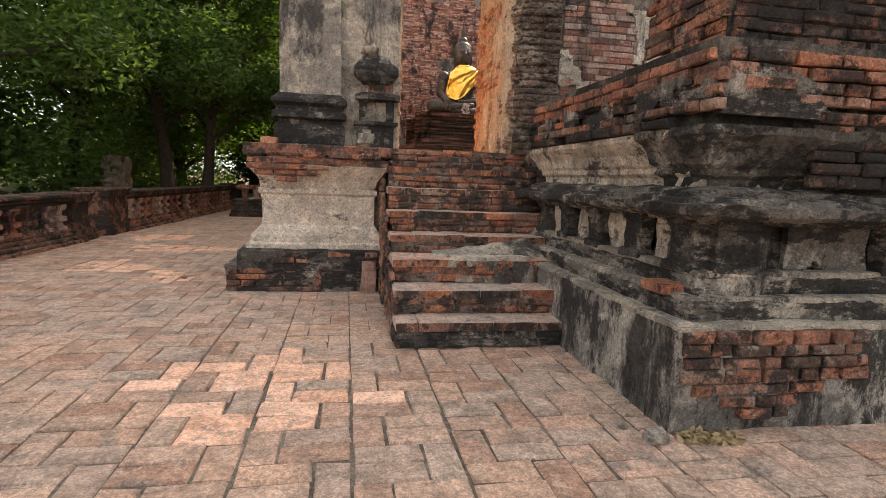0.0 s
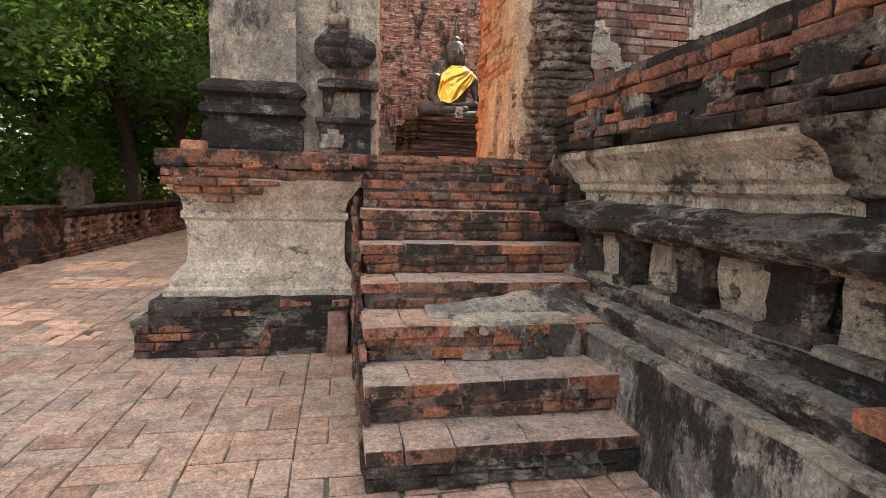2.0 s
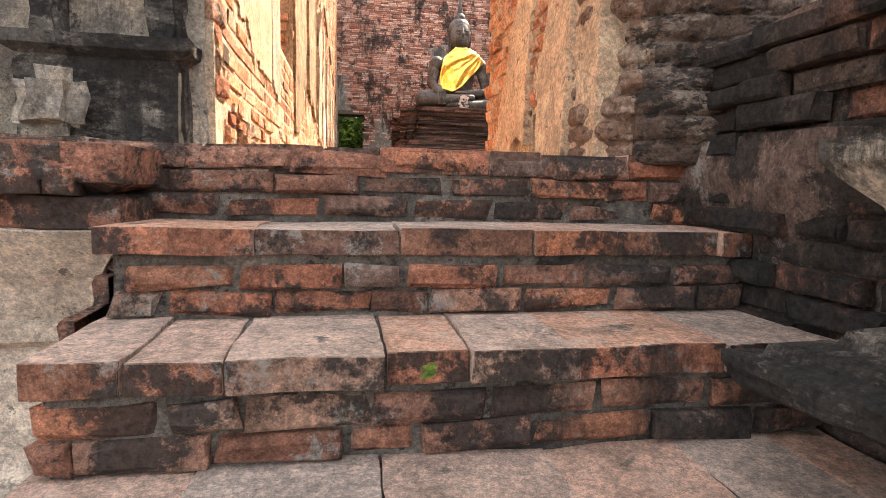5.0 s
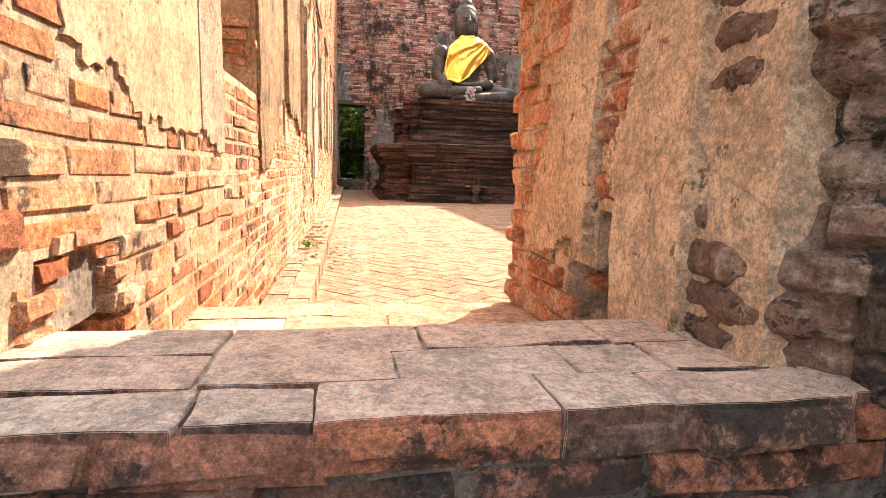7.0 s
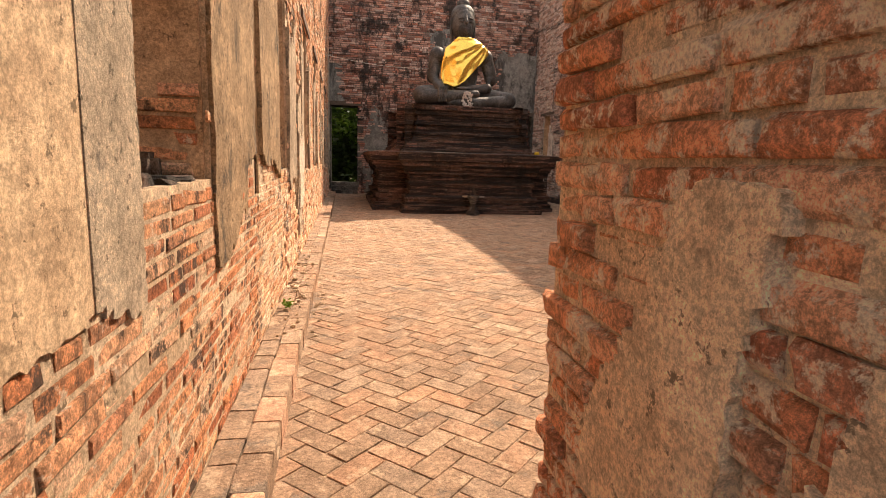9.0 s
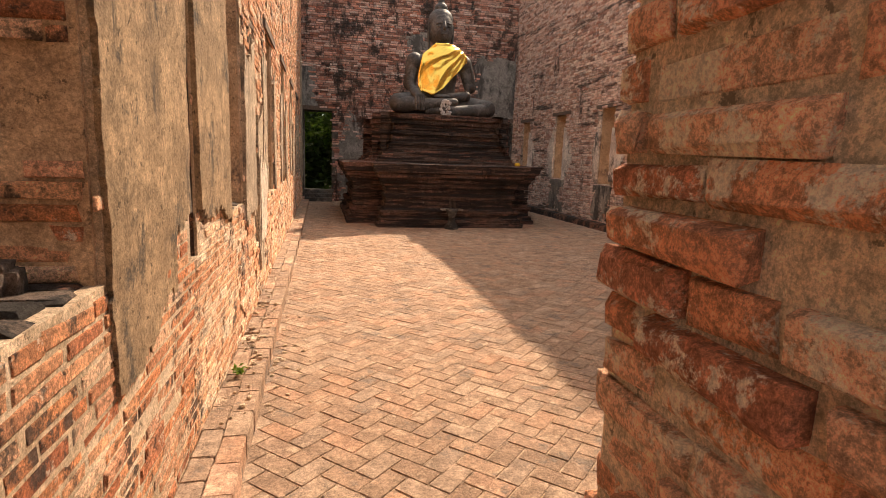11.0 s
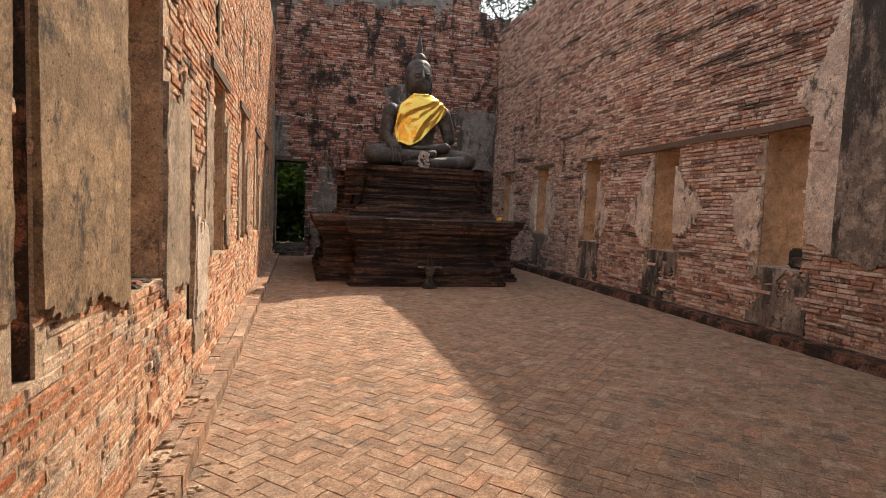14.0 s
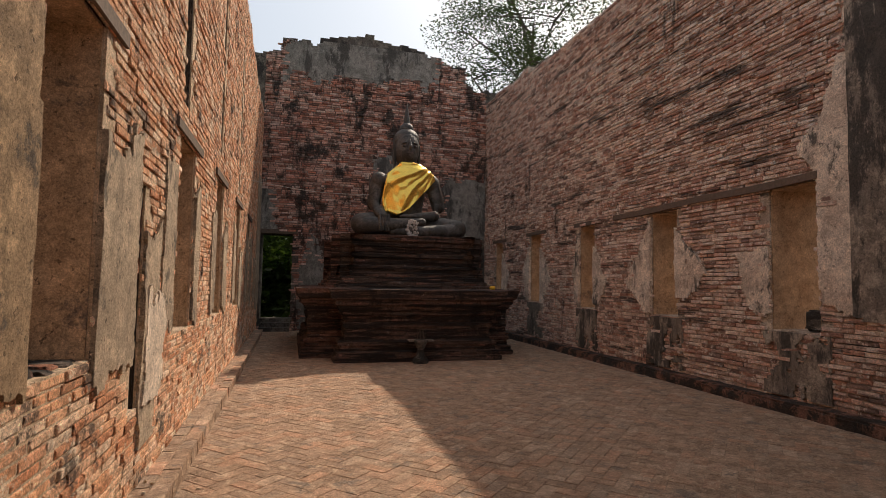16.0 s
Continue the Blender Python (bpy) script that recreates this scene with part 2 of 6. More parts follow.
M_PLASTER_CREAM = plaster_material("cream_plaster", (0.8, 0.66, 0.52), (0.64, 0.52, 0.4), (0.09, 0.078, 0.066), 0.585, 2.2, (0.8, 0.8, 1.4), 0.5, 0.8, 0.64)
M_THRESHOLD = brick_material("sandy_threshold_brick", [(0.56, 0.32, 0.205), (0.62, 0.38, 0.25), (0.48, 0.27, 0.175), (0.54, 0.36, 0.25)], (0.28, 0.2, 0.145), 0.6, (0.74, 0.53, 0.36), 0.54, 3.0, None, 0.76, 0.7)
M_PLASTER_UMBER = plaster_material("umber_plaster", (0.58, 0.445, 0.31), (0.43, 0.33, 0.235), (0.13, 0.108, 0.086), 0.555, 1.6, (1, 1, 0.75), 0.48, 1.0, 0.6)
M_PLASTER_ROUGH = plaster_material("rough_grey_plaster", (0.62, 0.49, 0.355), (0.5, 0.39, 0.28), (0.2, 0.16, 0.125), 0.58, 3.0, None, 0.49, 1.0, 0.66)
M_PLASTER_STAIN = plaster_material("brown_stained_plaster", (0.52, 0.355, 0.21), (0.36, 0.245, 0.145), (0.1, 0.08, 0.062), 0.54, 1.6, (1, 1, 0.8), 0.48, 1.0, 0.58)
M_PLASTER_REVEAL = plaster_material("ochre_plaster", (0.48, 0.32, 0.195), (0.38, 0.245, 0.145), (0.14, 0.1, 0.075), 0.58, 0.8, None, 0.5, 0.5, 0.64)
M_PLASTER_PALE = plaster_material("pale_plaster", (0.84, 0.7, 0.54), (0.56, 0.46, 0.355), (0.06, 0.053, 0.046), 0.55, 2.6, (0.7, 0.7, 2.0), 0.5, 1.0, 0.575)
M_PLASTER_SOOTY = plaster_material("sooty_plaster", (0.6, 0.51, 0.41), (0.24, 0.205, 0.17), (0.034, 0.03, 0.027), 0.475, 3.0, (0.8, 0.8, 2.2), 0.46, 1.0, 0.54)
M_PLASTER_DARK = plaster_material("blackened_plaster", (0.44, 0.38, 0.31), (0.14, 0.12, 0.1), (0.03, 0.027, 0.024), 0.465, 3.4, (1, 1, 2.2), 0.43, 1.0, 0.55)
M_PLASTER_GREY = plaster_material("grey_plaster", (0.6, 0.5, 0.385), (0.34, 0.29, 0.24), (0.07, 0.062, 0.055), 0.53, 1.4, (1, 1, 0.5), 0.48, 0.9, 0.565)
M_PLASTER_ASH = plaster_material("ash_plaster", (0.3, 0.275, 0.24), (0.2, 0.184, 0.16), (0.06, 0.054, 0.048), 0.53, 1.0, (1, 1, 0.4), 0.5, 0.6, 0.56)
M_PLASTER_STREAK = plaster_material("dark_streaked_plaster", (0.42, 0.345, 0.27), (0.22, 0.18, 0.145), (0.05, 0.044, 0.038), 0.52, 1.2, (1, 1, 0.35), 0.47, 0.8, 0.53)
M_PLASTER_DADO = plaster_material("streaked_plaster", (0.6, 0.53, 0.44), (0.27, 0.235, 0.2), (0.04, 0.035, 0.031), 0.515, 3.4, (1, 1, 0.5), 0.47, 1.0, 0.51)


def plain(name, colour, roughness=0.8, variation=0.3, scale=12, metallic=0.0):
    m, t, b = material(name, roughness, metallic)
    t.links.new(mix(t, variation, colour, ramp(t, noise_tex(t, scale, 6, 0.7), [(0.3, grey(0.3)), (0.7, grey(1.5))]), "MULTIPLY"), b.inputs["Base Color"])
    bump(t, b, noise_tex(t, scale * 3, 5, 0.7), 0.4, 0.008)
    return m


M_STATUE = plaster_material("black_lacquered_stucco", (0.11, 0.098, 0.087), (0.06, 0.053, 0.047), (0.026, 0.023, 0.02), 0.53, 2.4, relief=0.35)
M_STATUE.node_tree.nodes["Principled BSDF"].inputs["Roughness"].default_value = 0.55
M_WOOD = plain("old_grey_wood", (0.14, 0.1, 0.075), 0.85, 0.5, 20)
M_BARK = plain("grey_bark", (0.085, 0.065, 0.05), 0.95, 0.6, 9)
M_STONE = plain("rough_stone", (0.42, 0.33, 0.26), 0.95, 0.7, 6)
M_SOIL = plain("leaf_strewn_soil", (0.12, 0.085, 0.05), 0.97, 0.6, 3)
M_STRING = plain("white_cord", (0.6, 0.58, 0.52), 0.8, 0.1)
M_GARLAND = plain("faded_garland", (0.55, 0.5, 0.46), 0.8, 0.5, 40)
M_YELLOW = plain("yellow_wax", (0.8, 0.5, 0.04), 0.6, 0.2)
M_STRAW = plain("dry_grass", (0.34, 0.25, 0.13), 0.95, 0.4)


def gold_material():
    m, t, b = material("gold_satin", 0.27, 0.8)
    t.links.new(mix(t, 0.3, (1.0, 0.68, 0.13), ramp(t, noise_tex(t, 5, 3, 0.5), [(0.3, grey(0.7)), (0.7, grey(1.15))]), "MULTIPLY"), b.inputs["Base Color"])
    return m


def leaf_material(name, colours):
    m, t, b = material(name, 0.6)
    k = len(colours) - 1
    c = ramp(t, random_value(t), [(i / k, q) for i, q in enumerate(colours)])
    t.links.new(c, b.inputs["Base Color"])
    tr = t.nodes.new("ShaderNodeBsdfTranslucent")
    t.links.new(mix(t, 1.0, c, (1.6, 1.7, 0.7), "MULTIPLY"), tr.inputs[0])
    mx = t.nodes.new("ShaderNodeMixShader")
    mx.inputs[0].default_value = 0.4
    t.links.new(b.outputs[0], mx.inputs[1])
    t.links.new(tr.outputs[0], mx.inputs[2])
    t.links.new(mx.outputs[0], t.nodes["Material Output"].inputs[0])
    return m


M_GOLD = gold_material()
M_LEAF = leaf_material("dark_green_leaf", [(0.085, 0.145, 0.045), (0.13, 0.21, 0.06), (0.06, 0.105, 0.036), (0.18, 0.25, 0.07)])
# leaf colours darkened to stand for backlight against the sky
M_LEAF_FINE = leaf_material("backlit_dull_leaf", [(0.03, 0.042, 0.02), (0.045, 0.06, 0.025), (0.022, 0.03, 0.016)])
M_LEAF_BRIGHT = leaf_material("bright_green_leaf", [(0.09, 0.17, 0.02), (0.13, 0.22, 0.03), (0.06, 0.12, 0.02), (0.16, 0.22, 0.04)])
# green lowered so that shade sits in the leaf colour itself
M_LEAF_DEEP = leaf_material("shade_darkened_leaf", [(0.04, 0.066, 0.024), (0.06, 0.09, 0.03), (0.03, 0.048, 0.02)])
M_WEED = leaf_material("weed_leaf", [(0.12, 0.2, 0.04), (0.18, 0.24, 0.06)])

# ---- mesh helpers ----
rng = np.random.default_rng(7)


def mesh_object(name, verts, faces, mat, parent=None, label="", smooth=False):
    me = bpy.data.meshes.new(name)
    me.from_pydata([tuple(map(float, v)) for v in verts], [], [tuple(map(int, f)) for f in faces])
    me.materials.append(mat)
    if smooth:
        me.polygons.foreach_set("use_smooth", [True] * len(me.polygons))
    ob = new(name, me)
    if parent is not None:
        ob.parent = parent
    if label:
        tagged(ob, label)
    return ob


def part(name, bm, mat, parent=None, label="", smooth=False):
    me = bpy.data.meshes.new(name)
    bm.to_mesh(me)
    bm.free()
    me.materials.append(mat)
    if smooth:
        me.polygons.foreach_set("use_smooth", [True] * len(me.polygons))
    ob = new(name, me)
    if parent is not None:
        ob.parent = parent
    if label:
        tagged(ob, label)
    return ob


class Soup:
    """Gathers boxes and other pieces for one mesh."""

    def __init__(self):
        self.v, self.f, self.n = [], [], 0

    def add(self, verts, faces):
        self.v.append(np.asarray(verts, float))
        self.f += [tuple(i + self.n for i in q) for q in faces]
        self.n += len(verts)

    def box(self, x0, x1, y0, y1, z0, z1):
        self.add([(x, y, z) for z in (z0, z1) for y in (y0, y1) for x in (x0, x1)],
                 [(0, 2, 3, 1), (4, 5, 7, 6), (0, 1, 5, 4), (2, 6, 7, 3), (0, 4, 6, 2), (1, 3, 7, 5)])

    def make(self, name, mat, parent=None, label="", smooth=False):
        return mesh_object(name, np.concatenate(self.v), self.f, mat, parent, label, smooth)


BOX_FACES = [(0, 1, 5, 4), (1, 2, 6, 5), (2, 3, 7, 6), (3, 0, 4, 7), (4, 5, 9, 8), (5, 6, 10, 9), (6, 7, 11, 10), (7, 4, 8, 11), (8, 9, 10, 11)]


def brick_shape(l, h, d, wear=1.0, r=None):
    """A worn brick from its back (w = 0) to its face (w = d), centred on u and v: back ring, shoulder ring, face ring."""
    r = rng if r is None else r
    a, b = l / 2, h / 2
    c = 0.1 * min(h, 0.07) * wear
    out = []
    for w, inset in ((0.0, 0.0), (d - c, 0.0), (d, c)):
        for su, sv in ((-1, -1), (1, -1), (1, 1), (-1, 1)):
            j = r.normal(0, 0.04 * min(h, 0.07) * wear, 3) if w > 0 else np.zeros(3)
            out.append((su * (a - inset) + j[0] * 1.3, sv * (b - inset) + j[1], w + j[2] * 0.7))
    return np.array(out)


class Face:
    """A plane with its own u (along), v (up or across) and w (outward)."""

    def __init__(self, origin, u, v, w):
        self.o, self.m = np.array(origin, float), np.array([u, v, w], float)

    def at(self, pts):
        return self.o + np.asarray(pts, float) @ self.m

    def matrix(self, u, v, w=0.0, turn=0.0):
        m = Matrix([list(c) for c in self.m.T]).to_4x4()
        m.translation = Vector(self.at([(u, v, w)])[0])
        return m @ Matrix.Rotation(turn, 4, "Z")


def courses(u0, u1, v0, v1, keep, length=0.27, height=0.062, joint=0.012, seed=1):
    """Bricks (u, v, l, h) of a running bond on a face."""
    r = np.random.default_rng(seed)
    v, out, row = v0, [], 0
    while v + height * 0.6 < v1:
        h = height * r.uniform(0.9, 1.08)
        u = u0 - r.uniform(0, length)
        while u < u1:
            l = length * r.choice((1.0, 1.0, 0.95, 0.55, 1.1))
            a, b = max(u, u0), min(u + l, u1)
            if b - a > 0.05 and keep((a + b) / 2, v + h / 2):
                out.append(((a + b) / 2, v + h / 2, b - a - joint * r.uniform(0.6, 1.3), h - joint * 0.7))
            u += l
        v += h
        row += 1
    return out


def lay_joined(name, face, bricks, mat, parent, proud=0.014, wear=1.0, rough=0.006, seed=2, label="", erode=0.0):
    """Bricks in one mesh; erode lets some courses and patches stand back from the rest."""
    r = np.random.default_rng(seed)
    soup = Soup()
    for u, v, l, h, *q in bricks:
        d = proud + r.normal(0, rough) + (erode * (noise.noise(Vector((u * 0.35, v * 9.0, seed))) + 0.6 * fbm(u, v, 1.1, seed)) if erode else 0.0)
        s = brick_shape(l, h, max(0.004, d), wear, r)
        a = q[0] if q else 0.0
        if a:
            s = np.column_stack((s[:, 0] * math.cos(a) - s[:, 1] * math.sin(a), s[:, 0] * math.sin(a) + s[:, 1] * math.cos(a), s[:, 2]))
        s[:, 0] += u
        s[:, 1] += v
        soup.add(face.at(s), BOX_FACES)
    if not soup.v:
        return None
    return tagged(soup.make(name, mat, parent, label), kind="stuff")


def lay_single(name, face, bricks, mat, parent, proud=0.018, wear=1.0, rough=0.008, seed=3):
    """Each brick an object of its own; alike ones share a mesh."""
    r = np.random.default_rng(seed)
    store = {}
    inverse = parent.matrix_world.inverted() if parent is not None else Matrix()
    for u, v, l, h, *q in bricks:
        key = (round(l / 0.03), round(h / 0.008), r.integers(3))
        if key not in store:
            me = bpy.data.meshes.new(name)
            me.from_pydata([tuple(p) for p in brick_shape(key[0] * 0.03 - 0.006, h, proud + 0.02, wear, r)], [], BOX_FACES)
            me.materials.append(mat)
            store[key] = me
        ob = new(name, store[key])
        ob.parent = parent
        ob.matrix_local = inverse @ face.matrix(u, v, -0.02 + r.normal(0, rough), (q[0] if q else 0.0) + r.normal(0, 0.012))


def fbm(u, v, scale, seed=0.0):
    return noise.fractal(Vector((u * scale, v * scale, seed * 7.31)), 1.0, 2.1, 4)


def skin(name, face, u0, u1, v0, v1, keep, mat, parent, thick=0.03, cell=0.05, seed=1.0, label="", lumps=0.012):
    """A coat of plaster with a broken outline: keep(u, v) says where it still hangs."""
    nu, nv = max(1, round((u1 - u0) / cell)), max(1, round((v1 - v0) / cell))
    r = np.random.default_rng(int(seed * 10))
    us, vs = np.linspace(u0, u1, nu + 1), np.linspace(v0, v1, nv + 1)
    on = np.array([[keep((us[i] + us[i + 1]) / 2, (vs[j] + vs[j + 1]) / 2) for j in range(nv)] for i in range(nu)], bool)
    front, back, pts, faces = {}, {}, [], []

    def corner(i, j, store, w):
        if (i, j) not in store:
            edge = i in (0, nu) or j in (0, nv)
            rr = np.random.default_rng((i * 7919 + j * 104729 + int(seed * 100)) % (2 ** 31))
            ju, jv = (0, 0) if edge else rr.uniform(-0.4, 0.4, 2) * cell
            ww = w + (lumps * fbm(us[i], vs[j], 2.2, seed) if w > 0 else 0)
            store[(i, j)] = len(pts)
            pts.append((us[i] + ju, vs[j] + jv, max(ww, w * 0.4)))
        return store[(i, j)]

    for i in range(nu):
        for j in range(nv):
            if not on[i, j]:
                continue
            q = [(i, j), (i + 1, j), (i + 1, j + 1), (i, j + 1)]
            faces.append([corner(*p, front, thick) for p in q])
            for a, b, (di, dj) in ((0, 1, (0, -1)), (1, 2, (1, 0)), (2, 3, (0, 1)), (3, 0, (-1, 0))):
                ii, jj = i + di, j + dj
                if not (0 <= ii < nu and 0 <= jj < nv) or not on[ii, jj]:
                    faces.append([corner(*q[b], front, thick), corner(*q[a], front, thick), corner(*q[a], back, 0.0), corner(*q[b], back, 0.0)])
    if not faces:
        return None
    return mesh_object(name, face.at(pts), faces, mat, parent, label)


def within(u, v, box):
    return box[0] < u < box[1] and box[2] < v < box[3]


def wall_core(name, face, u0, u1, v0, top, openings, thick, mat, label, step=0.45):
    """A thick wall behind a face (w from -thick to 0), with openings through it and a broken top."""
    soup = Soup()
    cuts = sorted({u0, u1, *[c for o in openings for c in o[:2] if u0 < c < u1], *np.arange(u0 + step, u1, step)})
    for a, b in zip(cuts[:-1], cuts[1:]):
        c = (a + b) / 2
        v = v0
        for o in sorted((o for o in openings if o[0] < c < o[1]), key=lambda o: o[2]):
            if o[2] > v:
                soup_box(soup, face, a, b, v, o[2], -thick, 0)
            v = o[3]
        soup_box(soup, face, a, b, v, top(c), -thick, 0)
    return tagged(soup.make(name, mat), label, "wall", kind="structure")


def soup_box(soup, face, a, b, c, d, w0, w1):
    p = [(u, v, w) for w in (w0, w1) for v in (c, d) for u in (a, b)]
    soup.add(face.at(p), [(0, 2, 3, 1), (4, 5, 7, 6), (0, 1, 5, 4), (2, 6, 7, 3), (0, 4, 6, 2), (1, 3, 7, 5)])


def worn_slab(name, x0, x1, y0, y1, z0, z1, mat, parent=None, label="", cuts=0.06, wear=0.008, bevel=0.006, seed=1.0):
    """A block with worn, wavy edges."""
    bm = bmesh.new()
    bmesh.ops.create_cube(bm, size=1.0, matrix=Matrix.Translation(((x0 + x1) / 2, (y0 + y1) / 2, (z0 + z1) / 2)) @ Matrix.Diagonal((x1 - x0, y1 - y0, z1 - z0, 1)))
    bmesh.ops.bevel(bm, geom=bm.edges[:], offset=min(bevel, (z1 - z0) * 0.3), segments=2, affect="EDGES")
    for axis, lo, hi in ((0, x0, x1), (1, y0, y1), (2, z0, z1)):
        for k in np.arange(lo + cuts, hi - cuts * 0.3, cuts):
            no = Vector((0, 0, 0))
            no[axis] = 1
            co = Vector((0, 0, 0))
            co[axis] = k
            bmesh.ops.bisect_plane(bm, geom=bm.verts[:] + bm.edges[:] + bm.faces[:], plane_co=co, plane_no=no)
    for v in bm.verts:
        p = v.co * 7
        q = v.co * 24
        v.co += Vector((noise.noise(p + Vector((seed, 0, 0))) + 0.6 * noise.noise(q), noise.noise(p + Vector((9, seed, 0))) + 0.6 * noise.noise(q + Vector((3, 1, seed))), 0.6 * noise.noise(p + Vector((0, 4, seed))))) * wear
    return part(name, bm, mat, parent, label, False)


def herringbone(x0, x1, y0, y1, w, turn, keep):
    """Pavers (x, y, l, h, angle) of a herringbone floor, 2 to 1."""
    ct, st = math.cos(turn), math.sin(turn)
    cx, cy = (x0 + x1) / 2, (y0 + y1) / 2
    reach = math.hypot(x1 - x0, y1 - y0) / w / 2 + 4
    out = []
    n = int(reach)
    for a in range(-2 * n, 2 * n + 1):
        for b in range(-n, n + 1):
            px, py = a + 2 * b, a - 2 * b
            for mx, my, ang in ((px + 1, py + 0.5, 0.0), (px + 0.5, py + 2, math.pi / 2)):
                if abs(mx) > reach * 1.5 or abs(my) > reach * 1.5:
                    continue
                x, y = cx + (mx * ct - my * st) * w, cy + (mx * st + my * ct) * w
                if x0 < x < x1 and y0 < y < y1 and keep(x, y):
                    out.append((x, y, 2 * w - 0.006, w - 0.006, ang + turn))
    return out


def basketweave(x0, x1, y0, y1, w, keep):
    """Pavers (x, y, l, h, angle): columns three widths broad, rows of two laid pavers beside one standing."""
    out = []
    for i in range(int((x1 - x0) / (3 * w)) + 1):
        cx = x0 + i * 3 * w
        shift = (i * 0.37 % 1) * 2 * w
        for j in range(int((y1 - y0) / (2 * w)) + 1):
            cy = y0 + j * 2 * w + shift
            flip = (i + j) % 2
            hx, vx = (cx + w, cx + 2.5 * w) if flip else (cx + 2 * w, cx + 0.5 * w)
            for x, y, a in ((hx, cy + 0.5 * w, 0.0), (hx, cy + 1.5 * w, 0.0), (vx, cy + w, math.pi / 2)):
                if keep(x, y):
                    out.append((x, y, 2 * w - 0.007, w - 0.007, a))
    return out


def lathe(profile, segments=20, wobble=0.0, seed=0):
    r = np.random.default_rng(seed)
    bm = bmesh.new()
    rings = []
    for rad, z in profile:
        rings.append([bm.verts.new((rad * (1 + r.normal(0, wobble)) * math.cos(2 * math.pi * i / segments), rad * (1 + r.normal(0, wobble)) * math.sin(2 * math.pi * i / segments), z)) for i in range(segments)])
    for a, b in zip(rings[:-1], rings[1:]):
        for i in range(segments):
            j = (i + 1) % segments
            bm.faces.new((a[i], a[j], b[j], b[i]))
    bm.faces.new(rings[0][::-1])
    bm.faces.new(rings[-1])
    return bm


def tube(soup, pts, radii, segments=8):
    pts = [Vector(p) for p in pts]
    rings = []
    for i, (p, rad) in enumerate(zip(pts, radii)):
        d = (pts[min(i + 1, len(pts) - 1)] - pts[max(i - 1, 0)]).normalized()
        a = d.orthogonal().normalized()
        b = d.cross(a)
        rings.append([p + (a * math.cos(t) + b * math.sin(t)) * rad for t in (2 * math.pi * k / segments for k in range(segments))])
    faces = []
    for i in range(len(rings) - 1):
        for k in range(segments):
            q = (k + 1) % segments
            faces.append((i * segments + k, i * segments + q, (i + 1) * segments + q, (i + 1) * segments + k))
    soup.add([tuple(v) for ring in rings for v in ring], faces)


FLOOR, LAND = 0.80, 1.385
XL, XR, YB = 0.82, 8.42, 25.6

def ring(name, profile, rect, mat, parent=None, label="", cell=0.12, wear=0.012, seed=1.0, cap=True):
    """A moulded block: profile rows (out, z) run round the rectangle x0, x1, y0, y1."""
    x0, x1, y0, y1 = rect
    fine = []
    for (o0, z0), (o1, z1) in zip(profile[:-1], profile[1:]):
        k = max(1, int(math.hypot(o1 - o0, z1 - z0) / cell + 0.5))
        fine += [(o0 + (o1 - o0) * i / k, z0 + (z1 - z0) * i / k) for i in range(k)]
    fine.append(profile[-1])
    base = []
    for (ax, ay, sx, sy), (bx, by, tx, ty) in zip(*(lambda c: (c, c[1:] + c[:1]))([(x0, y0, -1, -1), (x1, y0, 1, -1), (x1, y1, 1, 1), (x0, y1, -1, 1)])):
        k = max(1, int(math.hypot(bx - ax, by - ay) / cell))
        for i in range(k):
            f = i / k
            base.append((ax + (bx - ax) * f, ay + (by - ay) * f, sx if i == 0 else (tx if sx == tx else 0), sy if i == 0 else (ty if sy == ty else 0)))
    n = len(base)
    pts = []
    for o, z in fine:
        for x, y, sx, sy in base:
            p = Vector((x + sx * o, y + sy * o, z))
            q = p * 5 + Vector((seed * 3.1, 0, 0))
            d = wear * (noise.noise(q) + 0.5 * noise.noise(q * 3.1) + 0.4 * noise.noise(q * 8.3) - 2.2 * max(0.0, noise.noise(q * 0.55 + Vector((2, 7, seed))) - 0.22))
            pts.append((p.x + sx * d, p.y + sy * d, z + wear * 0.6 * noise.noise(q + Vector((5, 5, 5)))))
    faces = [(r * n + i, r * n + (i + 1) % n, (r + 1) * n + (i + 1) % n, (r + 1) * n + i) for r in range(len(fine) - 1) for i in range(n)]
    if cap:
        faces.append(tuple((len(fine) - 1) * n + i for i in range(n)))
    return mesh_object(name, pts, faces, mat, parent, label, False)


def thing(name, label, category, group="", kind="", at=(0, 0, 0)):
    ob = tagged(new(name), label, category, group, kind)
    ob.location = at
    return ob


# ---- ground ----
soup = Soup()
soup.add([(-900, -900, -0.03), (900, -900, -0.03), (900, 900, -0.03), (-900, 900, -0.03)], [(0, 1, 2, 3)])
tagged(soup.make("ground", M_SOIL), "bare brown soil strewn with dry leaves", "ground", kind="structure")
pavement = worn_slab("pavement", -4.6, 9.0, -6, 30, -0.3, -0.005, M_EARTH_JOINT, cuts=50, wear=0)
tagged(pavement, "forecourt of worn terracotta brick pavers in herringbone", "pavement", kind="structure")

# ---- hall floor and landing ----
floor = worn_slab("floor", XL - 0.3, XR + 0.3, 6.5, YB + 0.4, -0.2, FLOOR - 0.005, M_HALL_JOINT, cuts=50, wear=0)
tagged(floor, "hall floor of worn orange bricks laid in herringbone", "floor", kind="structure")

